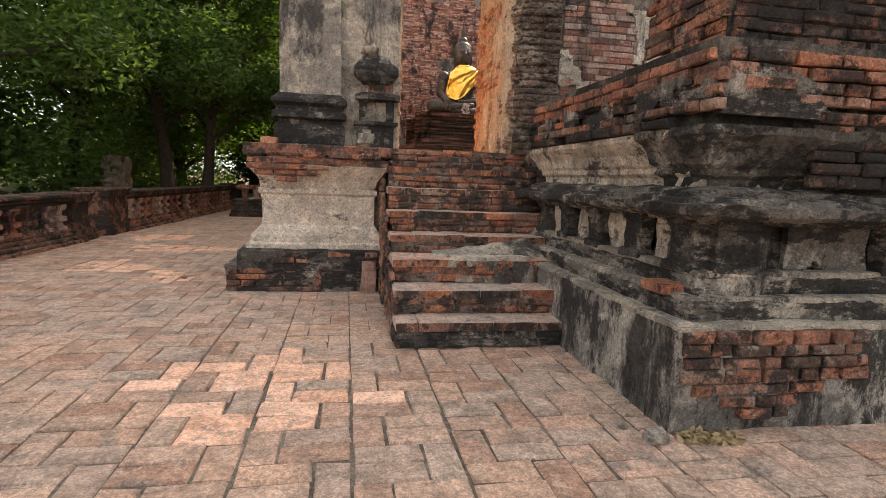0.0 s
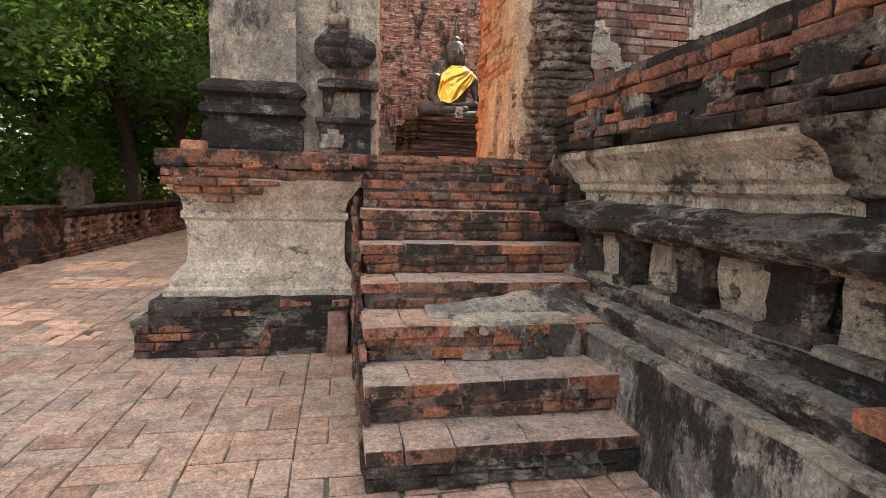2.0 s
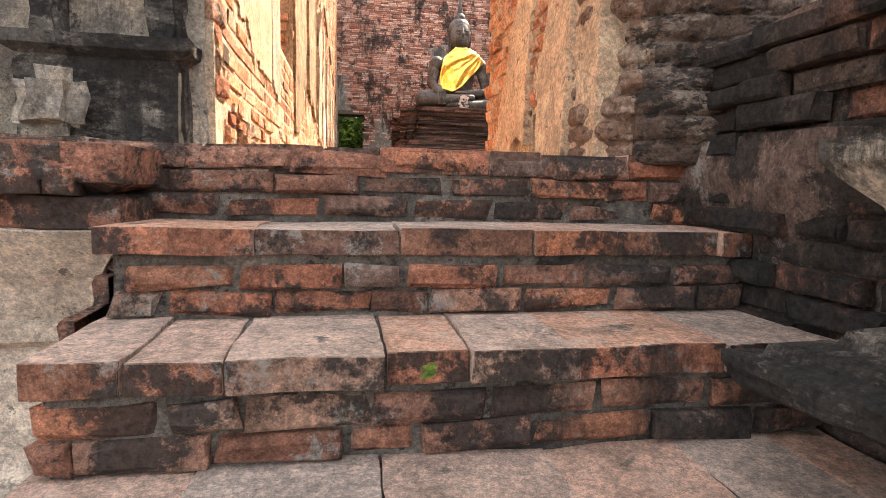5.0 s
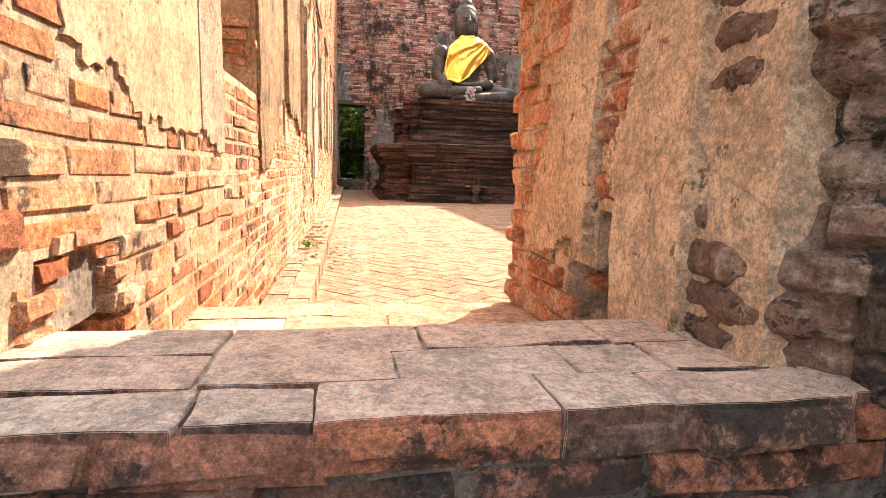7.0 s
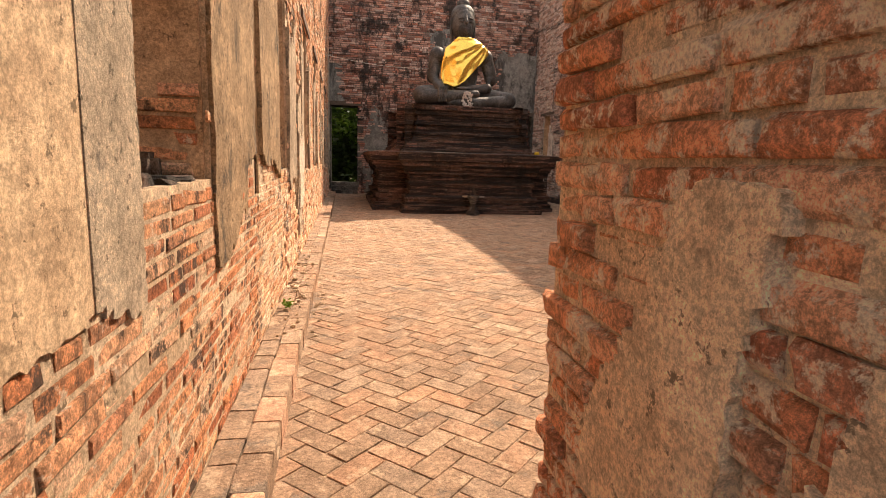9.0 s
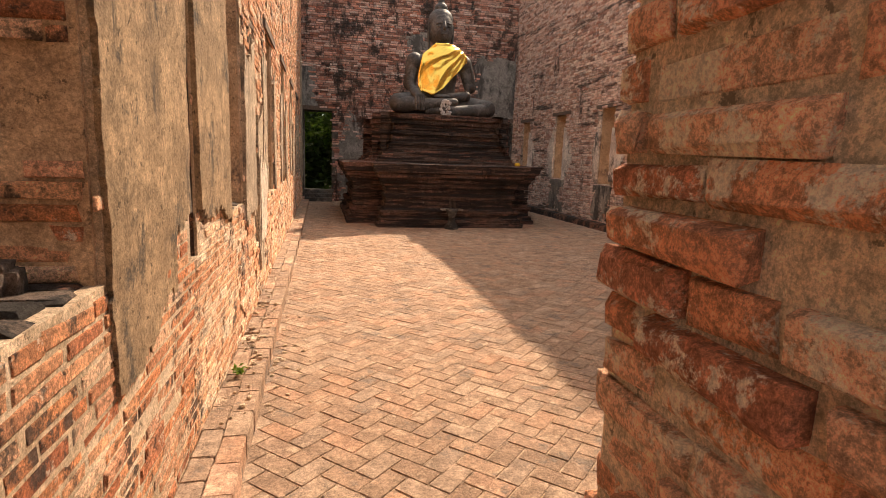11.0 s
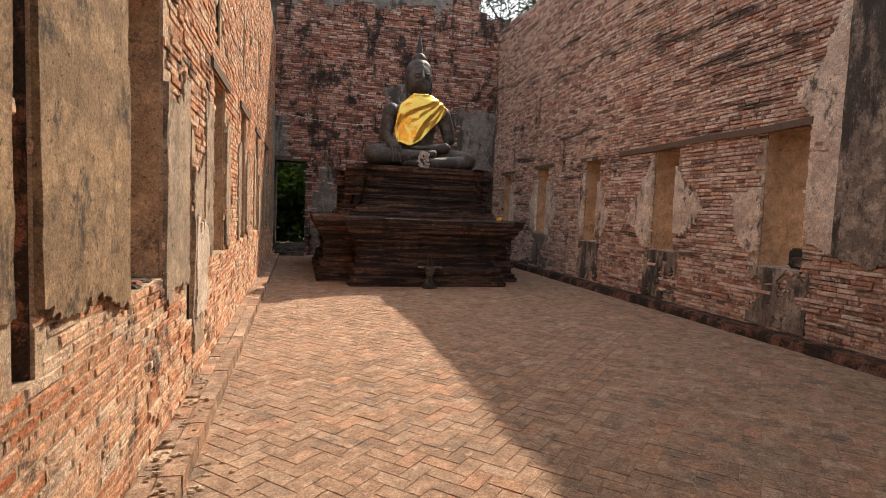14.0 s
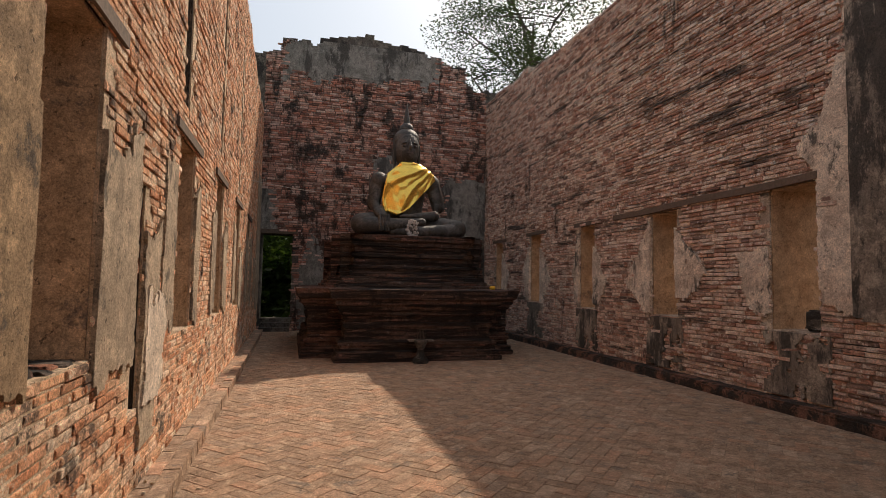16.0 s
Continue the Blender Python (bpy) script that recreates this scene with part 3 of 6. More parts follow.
# ---- west wall of the hall ----
WEST = Face((XL, 0, 0), (0, 1, 0), (0, 0, 1), (1, 0, 0))
WINDOWS_W = [(6.96, 7.74, 2.0, 3.85), (10.0, 10.8, 1.98, 3.85), (12.92, 13.75, 1.92, 3.8), (15.5, 16.25, 1.92, 3.85), (18.2, 18.95, 1.92, 3.85), (20.9, 21.6, 1.92, 3.85)]
SLOTS_W = [(8.84, 9.0, 1.86, 5.2), (11.6, 11.78, 1.5, 3.1), (12.98, 13.3, 4.1, 7.2), (15.7, 15.9, 4.25, 7.2), (18.5, 18.7, 4.0, 7.2)]
HOLES_W = [(5.66, 5.97, 1.2, 1.5)]


def top_west(y):
    return 8.05 + 0.22 * fbm(y, 0, 0.9, 3) - (0.25 if y > 21 else 0) - max(0, 6.6 - y) * 4.2


wall_west = wall_core("wall_west", WEST, 5.5, YB + 0.9, 0.0, top_west, WINDOWS_W + SLOTS_W + HOLES_W, 1.0, M_WARM_MORTAR, "tall ruined hall wall of orange brick under broken tan plaster")
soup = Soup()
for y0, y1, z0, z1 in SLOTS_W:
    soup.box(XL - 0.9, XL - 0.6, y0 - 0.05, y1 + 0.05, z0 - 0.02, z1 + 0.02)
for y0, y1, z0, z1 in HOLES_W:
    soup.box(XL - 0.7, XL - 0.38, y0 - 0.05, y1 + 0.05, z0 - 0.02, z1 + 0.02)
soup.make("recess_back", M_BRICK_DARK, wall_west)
# thin lining of darker brick on the far cheek of each groove
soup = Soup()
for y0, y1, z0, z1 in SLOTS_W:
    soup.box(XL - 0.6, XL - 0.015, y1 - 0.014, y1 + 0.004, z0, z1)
soup.make("groove_lining", M_BRICK_SOOT, wall_west, "dark brick lining one cheek of each wall groove")
r = np.random.default_rng(19)
for k in range(13):
    a = math.pi * (k / 12) * 1.25 - 0.4
    y, z = 5.815 + 0.185 * math.cos(a), 1.33 + 0.19 * math.sin(a)
    worn_slab("hole_brick", XL - r.uniform(0.16, 0.3), XL + r.uniform(-0.006, 0.016), y - r.uniform(0.04, 0.075), y + r.uniform(0.04, 0.075), z - 0.028, z + 0.028, M_BRICK_ORANGE, wall_west, "", 0.03, 0.016, 0.014, 4.0 + k)


def plaster_west(y, z):
    n = 0.16 * fbm(y, z, 1.3, 5) + 0.05 * fbm(y, z, 6, 6)
    for o in WINDOWS_W + SLOTS_W + HOLES_W:
        if within(y, z, (o[0] - 0.01, o[1] + 0.01, o[2], o[3])):
            return False
    if y < 6.93:
        return z > 1.72 + n + 0.1 * (6.9 - y) and not (z < 2.4 and y < 5.75 + n)
    if y < 7.76:
        return z > 3.95 + n
    if y < 8.83:
        return z > 1.68 + n + (0.3 if y > 8.55 else 0) + 0.1 * (y - 7.8)
    if y < 9.98:
        return y > 9.01 and z > 2.12 + n - 0.15 * (y - 9) and z < 5.5
    if 10.82 < y < 11.58:
        return 1.78 + n < z < 3.3 + n * 2
    if 11.8 < y < 12.25:
        return 1.2 + n * 1.5 < z < 2.95 + n * 2
    k = (y - 12.25) % 2.7
    if y < 24:
        return (0.1 < k < 0.52 or 1.34 < k < 1.85) and 1.95 + n * 1.5 < z < 3.3 + n * 3
    return 1.6 + n < z < 5.5 + n


def bare_west(y, z):
    if any(within(y, z, (o[0] - 0.1, o[1] + 0.1, o[2] - 0.02, o[3] + 0.02)) for o in WINDOWS_W + SLOTS_W + HOLES_W):
        return any(within(y, z, (o[0] - 0.1, o[1] + 0.1, o[2] - 0.02, o[3] + 0.02)) and not within(y, z, (o[0] - 0.005, o[1] + 0.005, o[2], o[3])) for o in WINDOWS_W + SLOTS_W + HOLES_W) and not any(within(y, z, (o[0] - 0.09, o[1] + 0.09, o[2], o[3])) for o in WINDOWS_W + SLOTS_W + HOLES_W)
    return z < top_west(y) - 0.06 and not (plaster_west(y, z) and plaster_west(y - 0.15, z) and plaster_west(y + 0.15, z) and plaster_west(y, z - 0.1))


skin("plaster", WEST, 9.0, 10.0, 1.3, 6.0, plaster_west, M_PLASTER_STAIN, wall_west, 0.026, 0.035, 2.5, "dark stained plaster strip between window and groove")
skin("plaster", WEST, 7.72, 8.84, 1.3, 6.0, plaster_west, M_PLASTER_STAIN, wall_west, 0.016, 0.03, 2.7, "dark stained plaster strip beside the window")
skin("plaster", WEST, 6.62, 6.97, 1.3, 6.0, plaster_west, M_PLASTER_ROUGH, wall_west, 0.012, 0.022, 2.8, "grey rough plaster edge at the window", 0.002)
skin("plaster", WEST, 5.52, 6.62, 1.3, 6.0, plaster_west, M_PLASTER_TAN, wall_west, 0.008, 0.022, 2.0, "sunlit tan plaster, pitted and broken along its lower edge", 0.002)
skin("plaster", WEST, 10.8, 25.5, 1.2, 6.0, plaster_west, M_PLASTER_UMBER, wall_west, 0.03, 0.045, 3.0, "grey-stained plaster strips beside the windows")
skin("plaster", WEST, 11.8, 12.5, 1.2, 2.45, lambda y, z: 11.86 + 0.05 * fbm(y, z, 6, 2) < y < 12.4 - 0.25 * max(0, 1.75 - z) + 0.08 * fbm(y, z, 7, 4) and 1.5 < z < 2.3 + 0.25 * fbm(y, 0, 7, 3), M_PLASTER_CREAM, wall_west, 0.045, 0.03, 3.3, "pale sunlit tongue of plaster")
NEAR_W = courses(5.52, 25.5, FLOOR, 8.3, bare_west, 0.27, 0.06, 0.013, 11)

# ---- window reveals ----


def reveal(face, o, depth, parent, mat=M_PLASTER_REVEAL):
    """Plastered cheeks and sill of a window opening, set 6 mm proud of the core."""
    a, b, c, d = o
    s = Soup()
    for u0, u1 in ((a, a + 0.02), (b - 0.02, b)):
        soup_box(s, face, u0, u1, c, d, -depth + 0.02, -0.02)
    soup_box(s, face, a + 0.02, b - 0.02, d - 0.02, d, -depth + 0.02, -0.02)
    s.make("reveal", mat, parent)


for o in WINDOWS_W:
    reveal(WEST, o, 1.0, wall_west)

# ---- east wall ----
EAST = Face((XR, 0, 0), (0, -1, 0), (0, 0, 1), (-1, 0, 0))
WINDOWS_E = [(-13.6, -12.85, 1.86, 3.85), (-16.25, -15.55, 1.9, 3.8), (-18.92, -18.28, 1.9, 3.8), (-21.7, -21.0, 1.94, 3.8), (-24.45, -23.8, 1.94, 3.75)]


def top_east(u):
    return 8.62 + 0.12 * fbm(u, 0, 0.8, 8) + (0.25 if u < -22 else 0)


wall_east = wall_core("wall_east", EAST, -(YB + 0.9), -6.5, 0.0, top_east, WINDOWS_E, 1.0, M_EAST_MORTAR, "tall weathered brick hall wall with a row of window openings")


# plaster left beside the windows: edge along the wall, side, greatest width, top, widest and bottom heights
PATCHES_E = [(-13.58, -1, 0.68, 3.0, 2.95, 2.02), (-15.55, 1, 0.72, 3.5, 2.68, 2.2), (-16.25, -1, 0.74, 3.7, 2.5, 1.95), (-18.28, 1, 0.56, 3.3, 2.5, 1.98), (-18.9, -1, 0.32, 3.6, 2.75, 2.0), (-21.0, 1, 0.7, 3.5, 2.6, 1.95), (-21.68, -1, 0.6, 3.5, 2.75, 1.95), (-23.8, 1, 0.6, 3.4, 2.6, 2.0)]


def plaster_east(u, z):
    n = 0.22 * fbm(u, z, 1.1, 9) + 0.06 * fbm(u, z, 6, 4)
    if any(within(u, z, (o[0], o[1], o[2], o[3])) for o in WINDOWS_E):
        return False
    edge = -12.84 - 0.27 * max(0, 1 - abs(z - 4.3) / 0.35) + (0.3 * max(0, z - 4.4) if z > 4.4 else 0)
    if u > edge + n * 0.35:
        return z > 2.1 + n + 0.3 * max(0, u + 11.5) and z < 8.3
    for e, side, wide, top, mid, low in PATCHES_E:
        k = (u - e) * side
        w = wide * ((top - z) / (top - mid) if z > mid else 0.35 + 0.65 * (z - low) / (mid - low))
        if low + n * 0.5 < z < top and -0.01 < k < w * (1 + 0.9 * n) + 0.3 * n:
            return True
    return False


def bare_east(u, z):
    if any(within(u, z, (o[0] - 0.08, o[1] + 0.08, o[2], o[3])) for o in WINDOWS_E):
        return False
    return z < top_east(u) - 0.06 and not (plaster_east(u, z) and plaster_east(u - 0.15, z) and plaster_east(u + 0.15, z))


skin("plaster", EAST, -25.5, -14.2, 1.4, 4.2, plaster_east, M_PLASTER_WINDOW, wall_east, 0.056, 0.04, 4.0, "broken grey plaster round the window openings")
skin("plaster", EAST, -14.2, -12.4, 1.4, 8.4, plaster_east, M_PLASTER_WINDOW, wall_east, 0.045, 0.04, 5.0, "tan plaster edge beside the last window")
skin("plaster", EAST, -12.4, -6.6, 1.4, 8.4, plaster_east, M_PLASTER_STREAK, wall_east, 0.06, 0.06, 5.5, "black streaked plaster on the wall")
lay_joined("brickwork", EAST, courses(-25.55, -6.6, FLOOR, 9.2, bare_east, 0.27, 0.064, 0.017, 21), M_BRICK_PALE, wall_east, 0.028, 1.5, 0.009, 22, erode=0.016)
for k, o in enumerate(WINDOWS_E[:4]):
    skin("crust", EAST, o[0] - 0.1, o[1] + 0.15, 0.98, o[2] - 0.02, lambda u, z: fbm(u, z, 2.2, 40 + k) + 0.5 * fbm(u, z, 7, 3) > -0.3 + 0.9 * abs(u - (o[0] + o[1]) / 2) - 0.3 * (z - 1.3), M_PLASTER_STREAK, wall_east, 0.055, 0.03, 50.0 + k, "soot-black crust running down below a window")
for o in WINDOWS_E:
    reveal(EAST, o, 1.0, wall_east)
bm = bmesh.new()
beam = [(12.82, 3.86), (13.7, 3.83), (15.0, 3.84), (16.3, 3.8), (17.45, 3.8)]
for a, b in zip(beam[:-1], beam[1:]):
    sec = [(XR - 0.07, p[0], p[1] + h) for p in (a, b) for h in (0.0, 0.1)] + [(XR + 0.3, p[0], p[1] + h) for p in (a, b) for h in (0.0, 0.1)]
    vs = [bm.verts.new(p) for p in sec]
    for f in ((0, 1, 3, 2), (4, 6, 7, 5), (0, 2, 6, 4), (1, 5, 7, 3), (0, 4, 5, 1), (2, 3, 7, 6)):
        bm.faces.new([vs[q] for q in f])
part("timber_plate", bm, M_WOOD, wall_east, "long grey timber plate over the windows")
worn_slab("sill_stone", XR + 0.05, XR + 0.4, 12.87, 13.12, 1.87, 2.16, M_PLASTER_DARK, wall_east, "broken black sill stone", 0.07, 0.03, 0.03, 4.0)

# ---- north wall behind the statue ----
NORTH = Face((0, YB, 0), (1, 0, 0), (0, 0, 1), (0, -1, 0))
DOORS_N = [(0.9, 1.84, FLOOR + 0.15, 3.9), (7.4, 8.36, FLOOR + 0.15, 3.8)]


def top_north(x):
    return 10.75 - 0.16 * abs(x - 4.0) ** 1.25 + 0.12 * round(2.2 * fbm(x, 0, 1.1, 12)) - (0.45 if x > 7.6 else 0) - (0.25 if x < 1.2 else 0)


wall_north = wall_core("wall_north", NORTH, XL - 1.0, XR + 1.0, 0.0, top_north, DOORS_N, 0.9, M_DARK_MORTAR, "high stained red brick end wall with a broken gable top", 0.3)


def plaster_north(x, z):
    n = 0.3 * fbm(x, z, 0.9, 14) + 0.08 * fbm(x, z, 5, 4)
    if any(within(x, z, o) for o in DOORS_N):
        return False
    chedi = 2.05 - 0.2 * n < x < 3.3 - 0.45 * max(0, z - 2.2) + n * 0.5 and z < 4.9 + n and x > 2.0 + 0.28 * max(0, z - 2.6)
    return chedi or (6.95 + n < x and 3.8 < z < 6.1 + n) or (x < 1.3 + 0.4 * n and 3.95 < z < 5.3 + n) or (z > 9.25 + n * 2 and 1.5 + n < x < 6.6 + n) or (4.35 + n * 0.4 < x < 5.0 + n and 5.6 < z < 6.5 + n)


def bare_north(x, z):
    if any(within(x, z, (o[0] - 0.08, o[1] + 0.08, o[2], o[3])) for o in DOORS_N):
        return False
    return z < top_north(x) - 0.04 and not (plaster_north(x, z) and plaster_north(x - 0.15, z) and plaster_north(x + 0.15, z))


skin("plaster", NORTH, XL, XR, FLOOR, 10.4, lambda x, z: plaster_north(x, z) and z < top_north(x) - 0.05, M_PLASTER_ASH, wall_north, 0.035, 0.06, 6.0, "dark grey plaster remains")
lay_joined("brickwork", NORTH, courses(XL, XR, FLOOR, 11.2, bare_north, 0.28, 0.072, 0.02, 31), M_BRICK_RED, wall_north, 0.036, 1.5, 0.012, 32, erode=0.024)
for o in DOORS_N:
    lin = worn_slab("lintel", o[0] - 0.15, o[1] + 0.15, YB - 0.06, YB + 0.4, o[3], o[3] + 0.14, M_WOOD, wall_north, "weathered wooden lintel")
    for k in range(3):
        worn_slab("step", o[0] + 0.01, o[1] - 0.01, YB - 0.36 + k * 0.2, YB + 0.6, FLOOR, FLOOR + 0.13 + 0.13 * k, M_DARK_MORTAR, wall_north, "low dark brick step", seed=k + 1.0)

# ---- south wall with the doorway ----
SOUTH = Face((0, 5.42, 0), (1, 0, 0), (0, 0, 1), (0, -1, 0))


def top_south(x):
    return 5.2 + 0.25 * fbm(x, 0, 1.4, 17)


wall_south = wall_core("wall_south", SOUTH, 2.15, XR + 1.0, 0.0, top_south, [], 1.22, M_MORTAR, "thick broken entrance wall of brick and rubble", 0.35)
JAMB = Face((1.87, 0, 0), (0, -1, 0), (0, 0, 1), (-1, 0, 0))


def plaster_jamb(u, z):
    n = 0.08 * fbm(u, z, 2.5, 18) + 0.03 * fbm(u, z, 9, 4)
    strip = -5.87 + n + 0.3 * max(0, z - 1.7) < u < -5.6 and z < 1.95 + 2 * n
    tongue = -6.18 + n - 0.6 * max(0, min(0.3, 1.85 - z)) < u < -5.96 + n * 0.5 and 1.44 + n < z < 2.02 + n
    upper = -5.8 + n * 2 < u < -5.5 and 2.35 + n * 3 < z < 2.75
    return strip or tongue or upper


JAMB_HOLE = [(-5.965, -5.86, 1.27, 1.57), (-6.13, -5.965, 1.27, 1.43)]


def in_hole(u, z):
    return any(within(u, z, (a - 0.02, b + 0.02, c, d + 0.02)) for a, b, c, d in JAMB_HOLE)


skin("plaster", JAMB, -6.5, -5.44, 1.3, 3.0, lambda u, z: plaster_jamb(u, z) and not in_hole(u, z), M_JAMB_MORTAR, wall_south, 0.03, 0.016, 7.0, "patches of tan plaster on the door jamb")
JAMB_BRICKS = courses(-6.66, -5.66, 1.2, 3.0, lambda u, z: not in_hole(u, z) and not (plaster_jamb(u - 0.1, z) and plaster_jamb(u + 0.1, z)), 0.25, 0.064, 0.015, 41)
soup = Soup()
for a, b, c, d in ((-6.64, -6.13, 1.15, 3.0), (-6.13, -5.965, 1.43, 3.0), (-5.965, -5.86, 1.57, 3.0), (-5.86, -5.43, 1.15, 3.0), (-6.13, -5.86, 1.15, 1.27)):
    soup_box(soup, JAMB, a, b, c, d, -0.3, 0.003)
soup_box(soup, JAMB, -6.64, -5.43, 3.0, 5.0, -0.3, 0.0)
soup.make("rubble_core", M_JAMB_MORTAR, wall_south)
# dark backing slab added so the hole looks shaded inside
worn_slab("hole_back", 2.06, 2.14, 5.85, 6.14, 1.25, 1.58, M_BRICK_DARK, wall_south, "dark brick backing that deepens the shade of the hole", 0.04, 0.02, 0.01, 8.0)
for k, (y, z, q) in enumerate(((5.92, 1.27, 0.035), (6.05, 1.27, 0.03), (6.08, 1.36, 0.03), (5.89, 1.4, 0.025))):
    worn_slab("hole_brick", 1.91, 2.02 + 0.03 * k, y - q, y + q, z, z + q * 1.2, M_BRICK_JAMB, wall_south, "", 0.03, 0.016, 0.012, 3.0 + k)
lay_joined("brickwork", SOUTH, courses(2.45, XR, 1.0, 5.4, lambda x, z: z < top_south(x) - 0.05 and fbm(x, z, 1.2, 19) > -0.12, seed=43), M_BRICK_RED, wall_south, 0.014, 1.0, 0.006, 44)
skin("plaster", SOUTH, 2.42, 5.0, 1.3, 2.9, lambda x, z: fbm(x, z, 1.2, 19) < -0.02 and z < top_south(x) - 0.1, M_PLASTER_PALE, wall_south, 0.03, 0.05, 8.0, "broken pale plaster")
INNER = Face((0, 6.64, 0), (-1, 0, 0), (0, 0, 1), (0, 1, 0))
lay_joined("brickwork", INNER, courses(-XR, -1.88, FLOOR, 3.0, lambda u, z: True, seed=45), M_BRICK_PALE, wall_south, 0.014, 1.0, 0.006, 46)

# unseen block, added to keep a sun patch off the forecourt
soup = Soup()
soup.box(0.3, 1.88, 6.36, 6.5, 3.3, 5.1)
soup.make("door_sun_block", M_MORTAR, wall_south, "unseen block added over the doorway to hold back the sun")

# ---- dark engaged column at the doorway ----
column = thing("engaged_column", "blackened stucco door column with stacked mouldings", "column")


def rubble_face(name, line, z0, z1, out, mat, parent, seed, label="", cell=0.011, course=0.068, taper=0.14):
    """A ruined masonry face along a line in plan: eroded courses, lost lumps and a profile out(z)."""
    pts, way = [], []
    for (ax, ay), (bx, by) in zip(line[:-1], line[1:]):
        k = max(1, int(math.hypot(bx - ax, by - ay) / cell))
        pts += [(ax + (bx - ax) * i / k, ay + (by - ay) * i / k) for i in range(k)]
    pts.append(line[-1])
    for i in range(len(pts)):
        a, b = pts[max(0, i - 4)], pts[min(len(pts) - 1, i + 4)]
        d = Vector((b[0] - a[0], b[1] - a[1]))
        d.normalize()
        way.append((d.y, -d.x))
    nz = int((z1 - z0) / cell)
    vs = []
    for j in range(nz + 1):
        z = z0 + (z1 - z0) * j / nz
        for i, ((x, y), (nx, ny)) in enumerate(zip(pts, way)):
            s = i * cell
            zz = z + 0.012 * fbm(s, z, 3, seed)
            row = math.floor(zz / course)
            f = zz / course - row
            joint = math.exp(-(min(f, 1 - f) / 0.14) ** 2)
            brick = math.floor(s / 0.16 + 0.5 * (row % 2) + 0.3 * noise.noise(Vector((row * 3.7, seed, 0))))
            d = 0.6 * out(z) + 0.042 * noise.noise(Vector((brick * 5.3, row * 3.1, seed))) - 0.02 * joint
            d += 0.016 * fbm(s, z, 4.0, seed + 2) + 0.014 * fbm(s, z, 16.0, seed + 3) + 0.007 * fbm(s, z, 42.0, seed + 4) - 0.08 * max(0.0, fbm(s, z, 2.6, seed + 5) - 0.28)
            d *= min(1.0, 0.1 + s / taper)
            vs.append((x + nx * d, y + ny * d, z))
    n = len(pts)
    fs = [(j * n + i, j * n + i + 1, (j + 1) * n + i + 1, (j + 1) * n + i) for j in range(nz) for i in range(n - 1)]
    back = len(vs)
    vs += [(line[0][0] + 0.3, line[0][1] + 0.25, z) for z in (z0, z1)] + [(line[-1][0], line[-1][1] + 0.4, z) for z in (z0, z1)]
    fs.append(tuple(range(nz * n, nz * n + n)) + (back + 3, back + 1))
    return mesh_object(name, vs, fs, mat, parent, label)


STACK = [0.05, 0.05, 0.03, 0.0, 0.02, 0.06, 0.08, 0.04, -0.02, -0.04, 0.02, 0.07, 0.05, 0.0, -0.02, 0.02, 0.05, 0.0, -0.03, -0.03]


def column_out(z):
    k = max(0.0, (z - LAND) / 0.085)
    i = min(int(k), len(STACK) - 2)
    return STACK[i] + (STACK[i + 1] - STACK[i]) * min(1.0, k - i)


rubble_face("shaft", [(1.872, 5.66), (1.9, 5.5), (1.94, 5.38), (1.99, 5.34)], LAND - 0.02, 3.1, column_out, M_RUBBLE, column, 3.0)
rubble_face("moulding", [(1.955, 5.365), (2.01, 5.31), (2.1, 5.28), (2.36, 5.26)], LAND - 0.02, 3.1, column_out, M_RUBBLE_DARK, column, 4.0, "black crusted mouldings", taper=0.02)

# ---- stairs ----
STEP_Z = [0.17, 0.335, 0.505, 0.645, 0.82, 1.01, 1.2, 1.385]
STEP_Y = [3.33, 3.57, 3.88, 4.25, 4.57, 4.82, 5.08, 5.31]
staircase = thing("staircase", "steep brick staircase with chipped, blackened treads", "stairs", kind="structure")
STEP_X0, STEP_X1 = 0.64, 2.12
for i, (z, y) in enumerate(zip(STEP_Z, STEP_Y)):
    z0 = STEP_Z[i - 1] if i else 0.0
    x0 = STEP_X0 + 0.008 * i
    back = STEP_Y[i + 1] + 0.1 if i < 7 else 5.24
    left = 0.3 if i == 7 else x0
    worn_slab("riser", left + 0.015, STEP_X1, y + 0.025, back + 0.2, z0 - 0.12, z - 0.007, M_GREY_MORTAR, staircase, "", 0.12, 0.012, 0.01, 3.0 + i)
def brick_row(name, x0, x1, y0, y1, z, depth, sizes, seed, parent):
    """One row of worn bricks or slabs side by side."""
    r = np.random.default_rng(seed)
    x = x0
    while x < x1 - 0.05:
        w = min(r.choice(sizes), x1 - x)
        if x1 - x - w < 0.08:
            w = x1 - x
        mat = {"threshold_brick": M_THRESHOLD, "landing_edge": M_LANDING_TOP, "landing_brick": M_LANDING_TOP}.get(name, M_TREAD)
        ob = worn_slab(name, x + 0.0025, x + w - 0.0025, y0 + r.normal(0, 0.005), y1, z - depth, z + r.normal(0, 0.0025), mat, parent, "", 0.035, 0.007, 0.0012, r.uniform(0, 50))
        # faces turned to the front take the darker brick, the rest keep mat
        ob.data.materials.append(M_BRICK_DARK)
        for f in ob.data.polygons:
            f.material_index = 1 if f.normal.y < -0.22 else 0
        x += w


